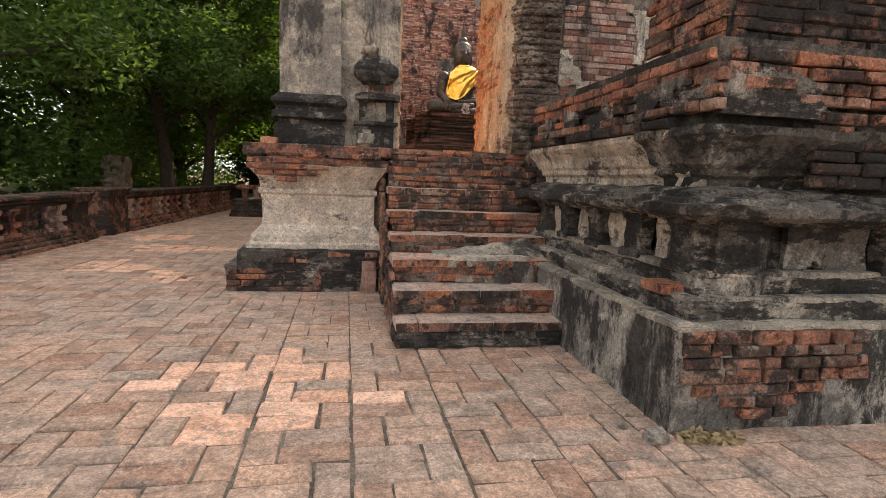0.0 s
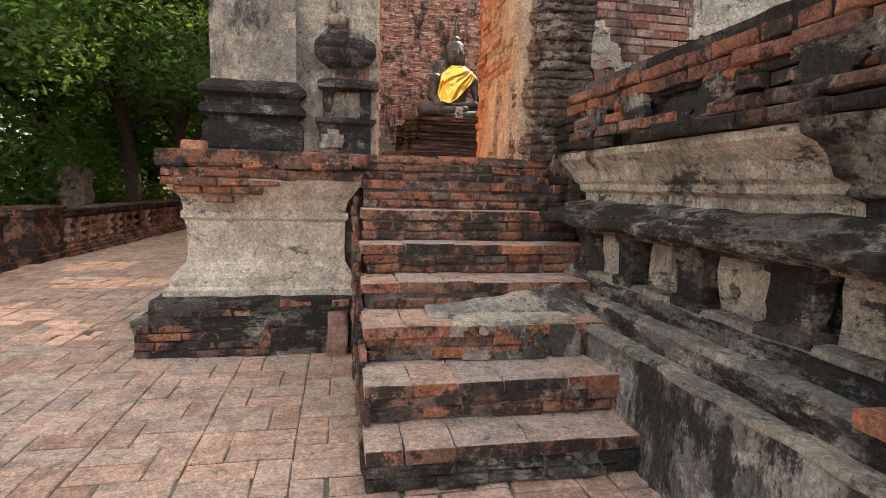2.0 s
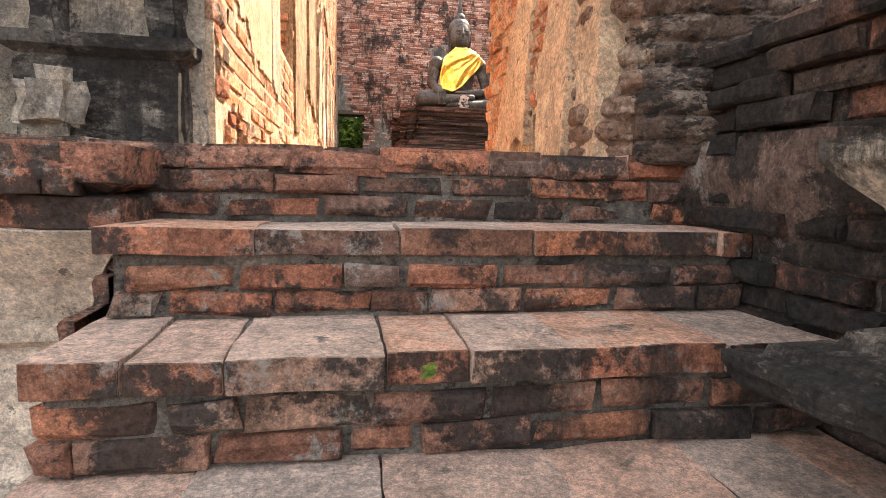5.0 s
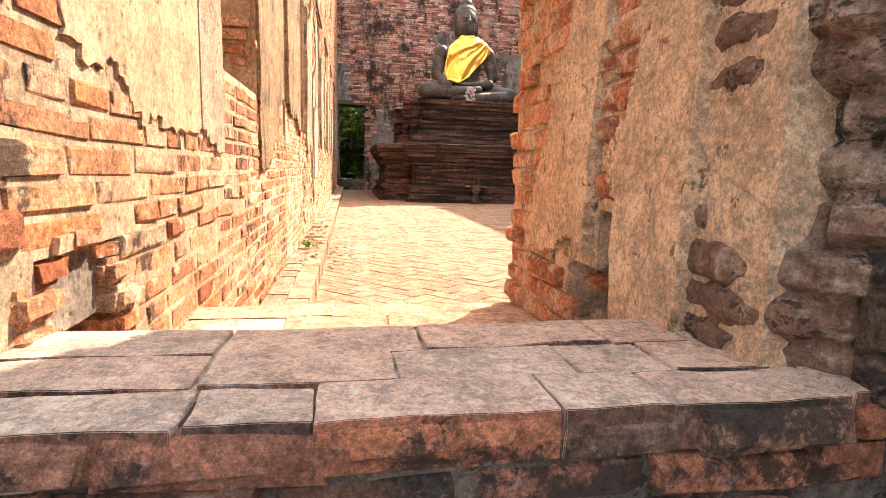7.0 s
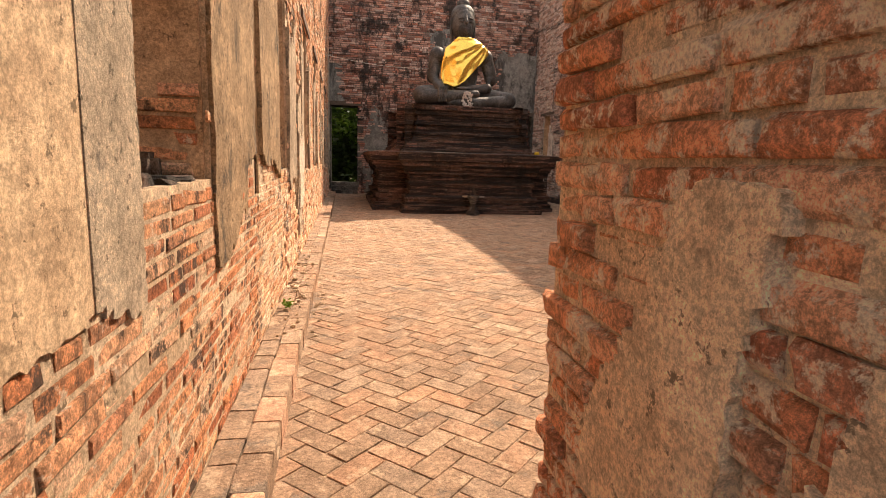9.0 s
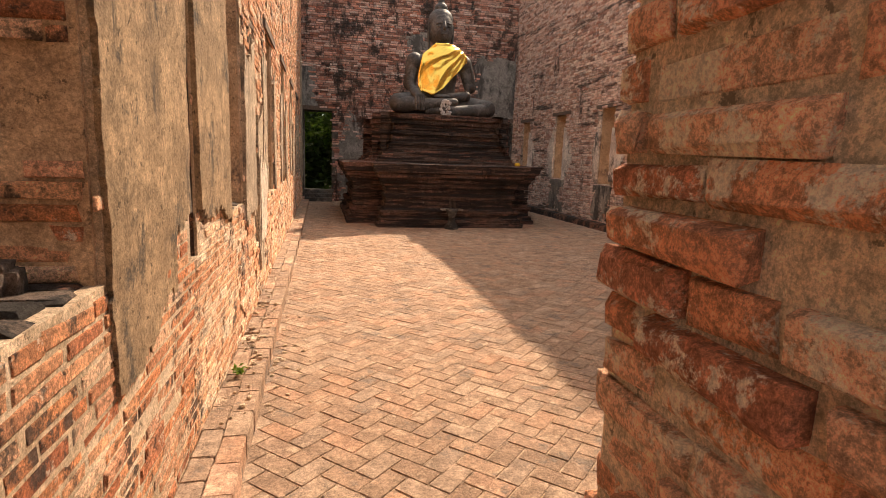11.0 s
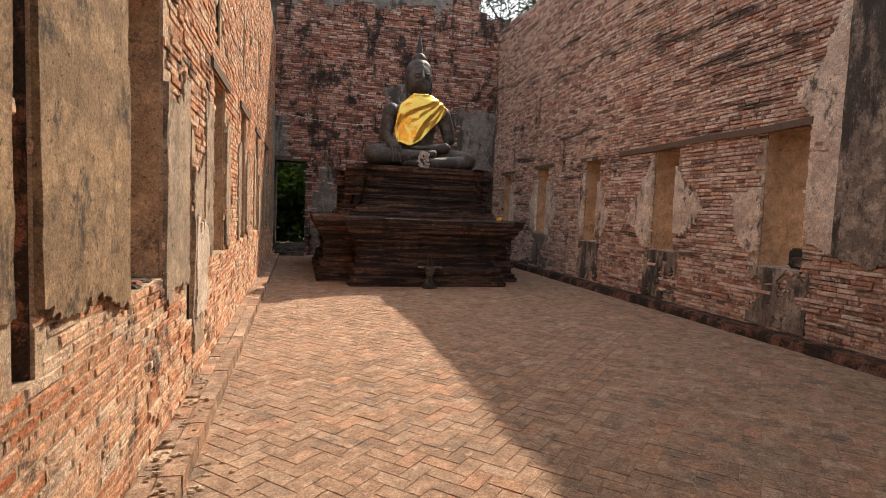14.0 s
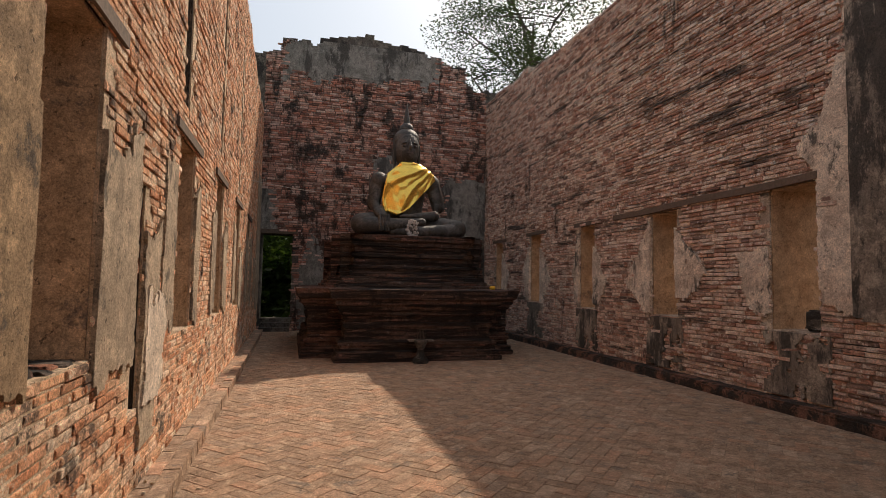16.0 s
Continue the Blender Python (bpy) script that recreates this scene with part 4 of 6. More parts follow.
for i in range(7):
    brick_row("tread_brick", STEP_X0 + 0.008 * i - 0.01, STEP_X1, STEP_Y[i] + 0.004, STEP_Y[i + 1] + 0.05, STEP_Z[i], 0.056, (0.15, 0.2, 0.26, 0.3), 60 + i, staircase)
worn_slab("landing_bed", 0.32, STEP_X1, 5.34, 5.68, 1.2, LAND - 0.008, M_LANDING_JOINT, staircase, "", 0.12, 0.004, 0.01, 12.0)
worn_slab("threshold_bed", XL - 0.02, 1.9, 5.69, 6.56, 1.0, 1.194, M_LANDING_JOINT, staircase, "", 0.12, 0.004, 0.01, 13.0)
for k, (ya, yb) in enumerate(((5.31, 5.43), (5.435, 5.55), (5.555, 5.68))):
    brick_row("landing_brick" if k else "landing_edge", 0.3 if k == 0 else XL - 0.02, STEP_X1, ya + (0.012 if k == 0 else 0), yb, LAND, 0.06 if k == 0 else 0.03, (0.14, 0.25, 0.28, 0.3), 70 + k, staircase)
worn_slab("landing_core", XL - 0.02, 1.9, 5.66, 6.54, 0.7, 1.15, M_DARK_MORTAR, staircase, "", 0.2, 0.01, 0.02, 9.0)
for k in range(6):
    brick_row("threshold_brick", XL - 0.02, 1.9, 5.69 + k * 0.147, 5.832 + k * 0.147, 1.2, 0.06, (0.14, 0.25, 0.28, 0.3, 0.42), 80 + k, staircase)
worn_slab("slab_fragment", 1.08, 1.7, 3.885, 4.12, 0.49, 0.522, M_PLASTER_PALE, staircase, "pale broken plaster slab lying on the tread", 0.05, 0.02, 0.012, 5.0)
skin("riser_plaster", Face((0, 3.88, 0), (1, 0, 0), (0, 0, 1), (0, -1, 0)), 1.02, 1.72, 0.34, 0.5, lambda x, z: x > 1.1 + 0.12 * fbm(x, z, 5, 2) and fbm(x, z, 6, 9) > -0.3, M_PLASTER_GREY, staircase, 0.022, 0.02, 21.0, "grey cement left on the riser", 0.008)
vs, fs = [], []
for i in range(37):
    x = 0.98 + 0.026 * i
    h = (0.02 + 0.11 * (i / 30) ** 1.4 if i < 31 else 0.13 - 0.1 * (i - 30) / 6) + 0.012 * fbm(x, 0, 9, 2)
    for y, z in ((4.02 + 0.03 * fbm(x, 1, 6, 3), 0.5), (4.06, 0.512 + 0.15 * h), (4.16, 0.512 + 0.55 * h + 0.008 * fbm(x, 2, 14, 3)), (4.225, 0.512 + h), (4.27, 0.5 + h), (4.27, 0.49)):
        vs.append((x, y, z))
for i in range(36):
    for k in range(5):
        fs.append((i * 6 + k, i * 6 + k + 1, i * 6 + k + 7, i * 6 + k + 6))
mesh_object("cement_fillet", vs, fs, M_PLASTER_GREY, staircase, "broken wedge of grey cement against the riser")

# ---- terrace mass beside the stairs ----
terrace = thing("terrace_base", "moulded terrace base of blackened plaster over brick", "terrace", kind="structure")
RECT = (2.0, 9.4, 2.3, 4.58)
ring("dado", [(0.25, -0.1), (0.25, 0.2), (0.235, 0.47), (0.0, 0.485)], RECT, M_PLASTER_DADO, terrace, "streaked grey plaster dado, broken at the corner", 0.09, 0.022, 1.0)
ring("ledge", [(0.14, 0.46), (0.15, 0.56), (0.135, 0.585), (0.03, 0.59)], RECT, M_PLASTER_SOOTY, terrace, "blackened plaster ledge", 0.022, 0.026, 2.0)
ring("ledge", [(0.06, 0.56), (0.065, 0.67), (0.05, 0.69), (-0.06, 0.7)], RECT, M_PLASTER_SOOTY, terrace, "blackened plaster ledge", 0.022, 0.026, 3.0)
ring("panel_band", [(-0.085, 0.66), (-0.09, 0.8), (-0.085, 1.0)], RECT, M_PLASTER_DARK, terrace, "recessed black band between worn pilasters", 0.04, 0.03, 4.0)
ring("cornice", [(-0.04, 0.92), (0.04, 0.93), (0.06, 0.95), (0.14, 0.96), (0.175, 0.98), (0.18, 1.02), (0.13, 1.03), (0.125, 1.05), (0.07, 1.06), (0.065, 1.085), (-0.05, 1.11)], RECT, M_PLASTER_SOOTY, terrace, "heavy black weathered cornice", 0.02, 0.024, 5.0)
ring("cavetto", [(-0.03, 1.08), (-0.03, 1.15), (0.0, 1.17), (0.0, 1.2), (0.02, 1.22), (0.04, 1.28), (0.1, 1.35), (0.1, 1.385), (0.0, 1.4)], RECT, M_PLASTER_PALE, terrace, "flaring pale plaster moulding with black stains", 0.05, 0.01, 6.0)
ring("cavetto_corner", [(-0.02, 1.08), (-0.015, 1.15), (0.012, 1.17), (0.012, 1.2), (0.035, 1.22), (0.055, 1.28), (0.112, 1.35), (0.112, 1.39), (0.0, 1.4)], (1.998, 9.4, 2.298, 2.72), M_PLASTER_DARK, terrace, "black crusted plaster at the corner of the moulding", 0.05, 0.024, 16.0)
ring("string_course", [(0.0, 1.37), (0.0, 1.63)], RECT, M_DARK_MORTAR, terrace, "sooty mortar bed of the upper courses", 0.06, 0.02, 7.0)
ring("coping", [(0.03, 1.6), (0.06, 1.78), (-0.2, 1.79)], RECT, M_DARK_MORTAR, terrace, "brick coping", 0.1, 0.012, 9.0)
ring("upper_block", [(-0.09, 1.75), (-0.08, 2.6)], (2.0, 9.4, 2.3, 3.05), M_DARK_MORTAR, terrace, "stepped upper brickwork", 0.12, 0.02, 10.0)
ring("return_wall", [(0.0, 0.0), (0.02, 1.2), (0.05, 1.33), (0.04, 1.42), (-0.02, 1.44), (0.0, 1.7), (-0.1, 1.72)], (2.14, 9.4, 4.6, 5.41), M_BRICK_DARK, terrace, "recessed dark brick return beside the landing", 0.07, 0.03, 11.0)
r = np.random.default_rng(5)
for y in (2.31, 2.78, 3.3, 3.82, 4.3):
    ring("pilaster", [(0.02, 0.69), (0.02, 0.73), (0.0, 0.74), (0.0, 0.9), (0.015, 0.91), (0.02, 0.97)], (1.955, 2.05, y, y + r.uniform(0.12, 0.2)), M_PLASTER_DARK, terrace, "", 0.03, 0.012, y)
for x in (2.05, 3.0, 3.75, 4.5):
    ring("pilaster", [(0.02, 0.69), (0.02, 0.73), (0.0, 0.74), (0.0, 0.9), (0.015, 0.91), (0.02, 0.97)], (x, x + 0.2, 2.255, 2.35), M_PLASTER_DARK, terrace, "", 0.03, 0.012, x)
PANEL_W = Face((2.075, 0, 0), (0, -1, 0), (0, 0, 1), (-1, 0, 0))
PANEL_S = Face((0, 2.375, 0), (1, 0, 0), (0, 0, 1), (0, -1, 0))
for y0, y1 in ((2.5, 2.76), (2.97, 3.28), (3.48, 3.8), (4.0, 4.28), (4.46, 4.58)):
    ym = (y0 + y1) / 2
    skin("panel", PANEL_W, -y1, -y0, 0.69, 0.96, lambda u, z: fbm(u, z, 4.5, y0) > -0.62 + 1.6 * max(0, abs(u + ym) - (y1 - y0) * 0.4), M_PLASTER_PALE, terrace, 0.04, 0.016, y0, "pale crumbling plaster panel", 0.045)
for x0, x1 in ((2.28, 2.42), (2.5, 2.98), (3.22, 3.74), (3.97, 4.48)):
    skin("panel", PANEL_S, x0, x1, 0.69, 0.93, lambda u, z: fbm(u, z, 4.5, x0) > -0.6, M_PLASTER_SOOTY, terrace, 0.04, 0.016, x0, "blackened crumbling plaster panel", 0.05)
for x0, y0, z0, sd in ((1.752, 2.06, 0.482, 1.0), (1.852, 2.16, 0.586, 2.0), (1.94, 2.24, 0.696, 3.0)):
    worn_slab("ledge_cap", x0, x0 + 0.1, y0, 4.56, z0 - 0.02, z0 + 0.012, M_PLASTER_GREY, terrace, "worn grey mortar capping", 0.07, 0.014, 0.008, sd)
    worn_slab("ledge_cap", x0 + 0.1, 6.0, y0 - 0.002, y0 + 0.1, z0 - 0.02, z0 + 0.011, M_PLASTER_GREY, terrace, "worn grey mortar capping", 0.07, 0.014, 0.008, sd + 5)
worn_slab("loose_brick", 1.815, 1.96, 2.3, 2.5, 0.58, 0.63, M_BRICK_COPING, terrace, "bright orange brick end jutting from the ledge", 0.07, 0.003, 0.004, 2.0)

# ---- west pedestal with its pilaster ----
pedestal = thing("entrance_pedestal", "moulded plaster pedestal with exposed brick beside the stairs", "pedestal")
PED = (-0.5, 0.6, 5.28, 6.4)
ring("foot", [(0.3, -0.1), (0.3, 0.25), (0.25, 0.27)], (-0.48, 0.32, 5.42, 6.4), M_PLASTER_SOOTY, pedestal, "blackened brick footing", 0.08, 0.02, 1.0)
ring("foot", [(0.16, 0.2), (0.17, 0.38), (0.1, 0.4)], PED, M_PLASTER_DARK, pedestal, "dark plaster plinth", 0.08, 0.02, 2.0)
ring("plinth_moulding", [(0.1, 0.36), (0.1, 0.44), (0.07, 0.46), (0.06, 0.52), (-0.02, 0.62), (-0.02, 0.9), (0.0, 0.92), (0.0, 0.96), (-0.02, 0.97), (0.0, 1.05), (0.05, 1.12), (0.1, 1.18), (0.06, 1.2)], PED, M_PLASTER_CREAM, pedestal, "pale cracked plaster dado", 0.07, 0.012, 3.0)
ring("cap", [(0.05, 1.16), (0.1, 1.19), (0.1, 1.25), (0.05, 1.26), (0.12, 1.28), (0.13, 1.36), (0.0, 1.37)], PED, M_BRICK_DARK, pedestal, "crumbling dark brick cap", 0.06, 0.03, 4.0)
worn_slab("upright_brick", 0.46, 0.6, 5.06, 5.18, 0.0, 0.3, M_BRICK_RED, pedestal, "single reddish upright stone", 0.08, 0.012)
pilaster = thing("giant_pilaster", "tall stained plaster pilaster on dark base mouldings", "pilaster")
PIL = (-0.33, 0.24, 5.42, 6.2)
ring("base_moulding", [(0.03, 1.36), (0.045, 1.4), (0.045, 1.54), (0.035, 1.57), (0.01, 1.58), (0.01, 1.61), (0.06, 1.63), (0.06, 1.67), (0.045, 1.69), (0.02, 1.7), (0.02, 1.74), (0.065, 1.77), (0.065, 1.8), (0.02, 1.84), (0.0, 1.86)], PIL, M_PLASTER_DARK, pilaster, "black weathered base mouldings", 0.05, 0.005, 1.0)
ring("shaft", [(0.0, 1.84), (-0.01, 3.4)], PIL, M_PLASTER_GREY, pilaster, "tan plaster shaft with black stains", 0.1, 0.006, 2.0)
ring("back_wall", [(0.0, 1.36), (0.0, 3.4)], (-0.2, 0.8, 5.49, 5.9), M_PLASTER_GREY, pilaster, "", 0.06, 0.008, 3.0)
colonnette = thing("colonnette", "black stucco colonnette with stacked bulbs", "column")
ring("base", [(0.02, 1.37), (0.02, 1.58), (0.05, 1.6), (0.05, 1.63), (-0.04, 1.64)], (0.42, 0.74, 5.42, 5.6), M_PLASTER_DARK, colonnette, "", 0.035, 0.014, 1.0)
ring("niche_back", [(0.0, 1.6), (0.0, 1.84)], (0.5, 0.7, 5.5, 5.6), M_PLASTER_SOOTY, colonnette, "", 0.04, 0.01, 2.0)
for x in (0.42, 0.68):
    worn_slab("niche_side", x, x + 0.07, 5.42, 5.55, 1.62, 1.84, M_PLASTER_DARK, colonnette, "", 0.035, 0.016, 0.012, x * 9)
ring("shelf_stone", [(-0.02, 1.82), (0.06, 1.84), (0.06, 1.89), (0.0, 1.91)], (0.44, 0.74, 5.44, 5.6), M_PLASTER_DARK, colonnette, "", 0.035, 0.014, 3.0)
ring("brick_neck", [(0.0, 1.9), (0.0, 2.0)], (0.5, 0.74, 5.47, 5.6), M_BRICK_DARK, colonnette, "", 0.04, 0.01, 4.0)
ring("bulb", [(-0.02, 1.98), (0.05, 2.02), (0.09, 2.08), (0.09, 2.15), (0.05, 2.2), (0.03, 2.24), (-0.03, 2.28), (-0.06, 2.31)], (0.46, 0.7, 5.47, 5.62), M_PLASTER_DARK, colonnette, "", 0.03, 0.02, 5.0)
b = lathe([(0.075, 2.28), (0.09, 2.33), (0.05, 2.36), (0.045, 2.38), (0.07, 2.41), (0.06, 2.45), (0.045, 2.5), (0.045, 3.3)], 16, 0.02)
bmesh.ops.translate(b, vec=(0.52, 5.5, 0), verts=b.verts)
part("shaft", b, M_PLASTER_GREY, colonnette, "", True)
worn_slab("fallen_fragment", 0.4, 0.57, 5.33, 5.42, 1.375, 1.56, M_PLASTER_GREY, colonnette, "pale rounded fragment", 0.05, 0.03, 0.04)

# ---- statue plinth ----
plinth = thing("statue_plinth", "tiered dark brick plinth with stepped mouldings", "plinth")
LOW = [(0.14, FLOOR - 0.02), (0.14, 0.9), (0.09, 0.91), (0.09, 1.0), (0.02, 1.02), (0.02, 1.12), (0.06, 1.14), (0.06, 1.2), (-0.06, 1.24), (-0.08, 1.48), (-0.03, 1.5), (-0.03, 1.57), (-0.08, 1.59), (-0.08, 1.72), (0.0, 1.74), (0.0, 1.82), (0.05, 1.84), (0.06, 1.92), (0.13, 1.95), (0.13, 2.04), (0.2, 2.07), (0.24, 2.26), (0.0, 2.29)]
ring("lower_tier", LOW, (2.2, 6.7, 19.3, 23.6), M_BRICK_STATUE_BASE, plinth, "", 0.1, 0.02, 1.0)
ring("lower_tier", LOW, (2.85, 6.1, 18.52, 22.0), M_BRICK_STATUE_BASE, plinth, "", 0.1, 0.02, 2.0)
UPP = [(0.02, 2.27), (0.02, 2.35), (-0.05, 2.36), (-0.05, 2.43), (-0.12, 2.44), (-0.12, 2.52), (-0.2, 2.53), (-0.2, 2.62), (-0.28, 2.63), (-0.28, 2.7), (-0.24, 2.72), (-0.24, 2.77), (-0.36, 2.79), (-0.37, 2.95), (-0.3, 2.97), (-0.3, 3.04), (-0.4, 3.06), (-0.4, 3.2), (-0.34, 3.22), (-0.34, 3.3), (-0.29, 3.33), (-0.29, 3.46), (-0.5, 3.47)]
ring("upper_tier", UPP, (2.75, 6.15, 19.0, 23.0), M_BRICK_STATUE_BASE, plinth, "", 0.1, 0.022, 3.0)
ring("upper_tier", UPP, (2.58, 6.32, 19.35, 22.8), M_BRICK_STATUE_BASE, plinth, "", 0.1, 0.022, 4.0)
for y, x0, x1, z0, z1, sd in ((18.39, 2.75, 6.2, 0.8, 0.9, 1), (18.44, 2.8, 6.15, 0.92, 1.0, 2), (18.51, 2.86, 6.1, 1.03, 1.13, 3), (18.6, 2.94, 6.02, 1.26, 1.48, 4), (18.61, 2.95, 6.01, 1.6, 1.73, 5), (18.53, 2.87, 6.08, 1.75, 1.83, 6), (18.4, 2.75, 6.2, 1.96, 2.05, 7), (19.05, 2.81, 6.09, 2.36, 2.43, 8), (19.12, 2.88, 6.02, 2.44, 2.52, 9), (19.2, 2.96, 5.94, 2.53, 2.62, 10), (19.37, 3.13, 5.77, 2.8, 2.95, 11), (19.4, 3.16, 5.74, 3.07, 3.2, 12), (19.29, 3.05, 5.85, 3.34, 3.46, 15), (19.3, 2.2, 2.85, 1.0, 2.0, 13), (19.3, 6.1, 6.7, 1.0, 2.0, 14)):
    lay_joined("brickwork", Face((0, y, 0), (1, 0, 0), (0, 0, 1), (0, -1, 0)), courses(x0, x1, z0, z1, lambda x, z: True, 0.27, 0.06, 0.014, 300 + sd), M_BRICK_STATUE_BASE, plinth, 0.018, 1.6, 0.01, 320 + sd)

# ---- seated statue, one plain mesh ----


def blob(bm, c, r, turn=(0, 0, 0), seg=24):
    m = pose(*c, *turn) @ Matrix.Diagonal((*r, 1))
    bmesh.ops.create_uvsphere(bm, u_segments=seg, v_segments=seg // 2, radius=1.0, matrix=m)


def limb(bm, pts, radii, seg=14):
    s = Soup()
    tube(s, pts, radii, seg)
    vs = [bm.verts.new(tuple(v)) for v in np.concatenate(s.v)]
    for f in s.f:
        bm.faces.new([vs[i] for i in f])
    for p, q in zip(pts, radii):
        blob(bm, p, (q, q, q), (0, 0, 0), 14)


SX, SY, SZ = 4.52, 20.35, 3.46
bm = bmesh.new()
blob(bm, (SX, SY + 0.3, SZ + 0.12), (1.12, 0.62, 0.17))
limb(bm, [(SX - 0.35, SY + 0.2, SZ + 0.34), (SX - 0.8, SY - 0.1, SZ + 0.33), (SX - 1.16, SY - 0.35, SZ + 0.3)], [0.33, 0.29, 0.24])
limb(bm, [(SX + 0.35, SY + 0.2, SZ + 0.3), (SX + 0.8, SY - 0.1, SZ + 0.27), (SX + 1.18, SY - 0.33, SZ + 0.25)], [0.33, 0.29, 0.23])
limb(bm, [(SX - 1.14, SY - 0.38, SZ + 0.26), (SX - 0.5, SY - 0.58, SZ + 0.26), (SX + 0.25, SY - 0.52, SZ + 0.36)], [0.22, 0.17, 0.11])
limb(bm, [(SX + 1.16, SY - 0.36, SZ + 0.2), (SX + 0.4, SY - 0.6, SZ + 0.14), (SX - 0.45, SY - 0.6, SZ + 0.12)], [0.2, 0.15, 0.1])
limb(bm, [(SX, SY + 0.35, SZ + 0.3), (SX, SY + 0.33, SZ + 0.75), (SX, SY + 0.3, SZ + 1.2), (SX, SY + 0.3, SZ + 1.5)], [0.5, 0.44, 0.5, 0.42], 22)
blob(bm, (SX, SY + 0.3, SZ + 1.42), (0.74, 0.36, 0.28))
for s in (-1, 1):
    blob(bm, (SX + s * 0.66, SY + 0.3, SZ + 1.42), (0.22, 0.24, 0.25))
limb(bm, [(SX - 0.7, SY + 0.3, SZ + 1.4), (SX - 0.8, SY + 0.22, SZ + 0.85), (SX - 0.72, SY - 0.35, SZ + 0.6), (SX - 0.66, SY - 0.58, SZ + 0.45)], [0.19, 0.165, 0.13, 0.1])
for k in range(4):
    limb(bm, [(SX - 0.76 + 0.065 * k, SY - 0.64, SZ + 0.48), (SX - 0.755 + 0.062 * k, SY - 0.7, SZ + 0.3), (SX - 0.75 + 0.06 * k, SY - 0.7, SZ + 0.14)], [0.04, 0.036, 0.028], 8)
limb(bm, [(SX + 0.7, SY + 0.3, SZ + 1.4), (SX + 0.84, SY + 0.2, SZ + 0.85), (SX + 0.62, SY - 0.25, SZ + 0.56), (SX + 0.1, SY - 0.42, SZ + 0.5)], [0.19, 0.165, 0.13, 0.09])
blob(bm, (SX - 0.05, SY - 0.46, SZ + 0.5), (0.22, 0.12, 0.06))
body_verts = len(bm.verts)
limb(bm, [(SX, SY + 0.28, SZ + 1.55), (SX, SY + 0.25, SZ + 1.85)], [0.17, 0.15])
blob(bm, (SX, SY + 0.2, SZ + 2.1), (0.29, 0.31, 0.37))
blob(bm, (SX, SY + 0.06, SZ + 1.98), (0.2, 0.2, 0.2))
blob(bm, (SX, SY + 0.28, SZ + 2.28), (0.31, 0.32, 0.24))
blob(bm, (SX, SY + 0.28, SZ + 2.5), (0.17, 0.17, 0.14))
limb(bm, [(SX, SY + 0.28, SZ + 2.56), (SX, SY + 0.28, SZ + 2.72), (SX, SY + 0.28, SZ + 3.0)], [0.09, 0.07, 0.015], 10)
limb(bm, [(SX, SY - 0.1, SZ + 2.2), (SX, SY - 0.15, SZ + 2.08)], [0.03, 0.05], 8)
blob(bm, (SX, SY - 0.1, SZ + 1.96), (0.1, 0.05, 0.028), seg=12)
for s in (-1, 1):
    limb(bm, [(SX + s * 0.29, SY + 0.25, SZ + 2.18), (SX + s * 0.3, SY + 0.24, SZ + 1.95), (SX + s * 0.28, SY + 0.24, SZ + 1.74)], [0.045, 0.04, 0.03], 8)
    blob(bm, (SX + s * 0.11, SY - 0.06, SZ + 2.17), (0.085, 0.05, 0.02), (0, s * 8, 0), 12)
    blob(bm, (SX + s * 0.11, SY - 0.05, SZ + 2.11), (0.07, 0.05, 0.03), seg=12)
bm.verts.ensure_lookup_table()
for v in list(bm.verts)[body_verts:]:
    v.co = Vector((SX + (v.co.x - SX) * 1.05, SY + 0.25 + (v.co.y - SY - 0.25) * 1.22, SZ + 1.6 + (v.co.z - SZ - 1.6) * 1.3))
statue = part("seated_statue", bm, M_STATUE, None, "", True)
tagged(statue, "blackened seated temple statue with crossed legs on the plinth", "statue")

# ---- gold cloth over the statue ----


def cloth():
    nu, nv = 84, 56
    pts, faces = [], []
    for j in range(nv + 1):
        v = j / nv
        for i in range(nu + 1):
            f = i / nu
            left = -0.53 - 0.11 * math.sin(min(1, v * 1.5) * math.pi / 2) + 0.16 * max(0, v - 0.75)
            right = 0.6 + 0.08 * math.sin(min(1, v / 0.25) * math.pi / 2) - 0.72 * max(0, v - 0.2) / 0.8
            x = left + (right - left) * f
            top = 1.86 - 0.3 * max(0, 0.3 - f) / 0.3 - 0.2 * max(0, f - 0.5) ** 2 / 0.25
            low = 0.54 + 0.06 * math.sin(f * math.pi * 2 + 1) + 0.1 * f
            z = top + (low - top) * v
            th = math.atan2(1.9 - z, 0.75 - x)
            run = math.hypot(1.9 - z, 0.75 - x)
            body = 0.53 * math.sqrt(max(0.05, 1 - (x / 0.84) ** 2)) - 0.1 * max(0, 0.12 - v) / 0.12
            fold = (0.026 * math.sin(17 * th + 1.6 * fbm(x, z, 1.2, 5)) + 0.016 * math.sin(31 * th + 2.2 * fbm(x, z, 1.5, 8))) * min(1, run * 0.9)
            fold += 0.05 * math.exp(-((f - 0.03) / 0.05) ** 2) + 0.03 * math.exp(-((v - 0.97) / 0.03) ** 2) + 0.02 * fbm(x, z, 2.2, 2)
            pts.append((SX + x, SY + 0.3 - body - 0.05 - fold, SZ + z))
    for j in range(nv):
        for i in range(nu):
            p = j * (nu + 1) + i
            faces.append((p, p + nu + 1, p + nu + 2, p + 1))
    ob = mesh_object("gold_cloth", pts, faces, M_GOLD, None, "", True)
    s = ob.modifiers.new("thickness", "SOLIDIFY")
    s.thickness = 0.012
    return tagged(ob, "shiny gold satin cloth draped over the statue's shoulder", "cloth")


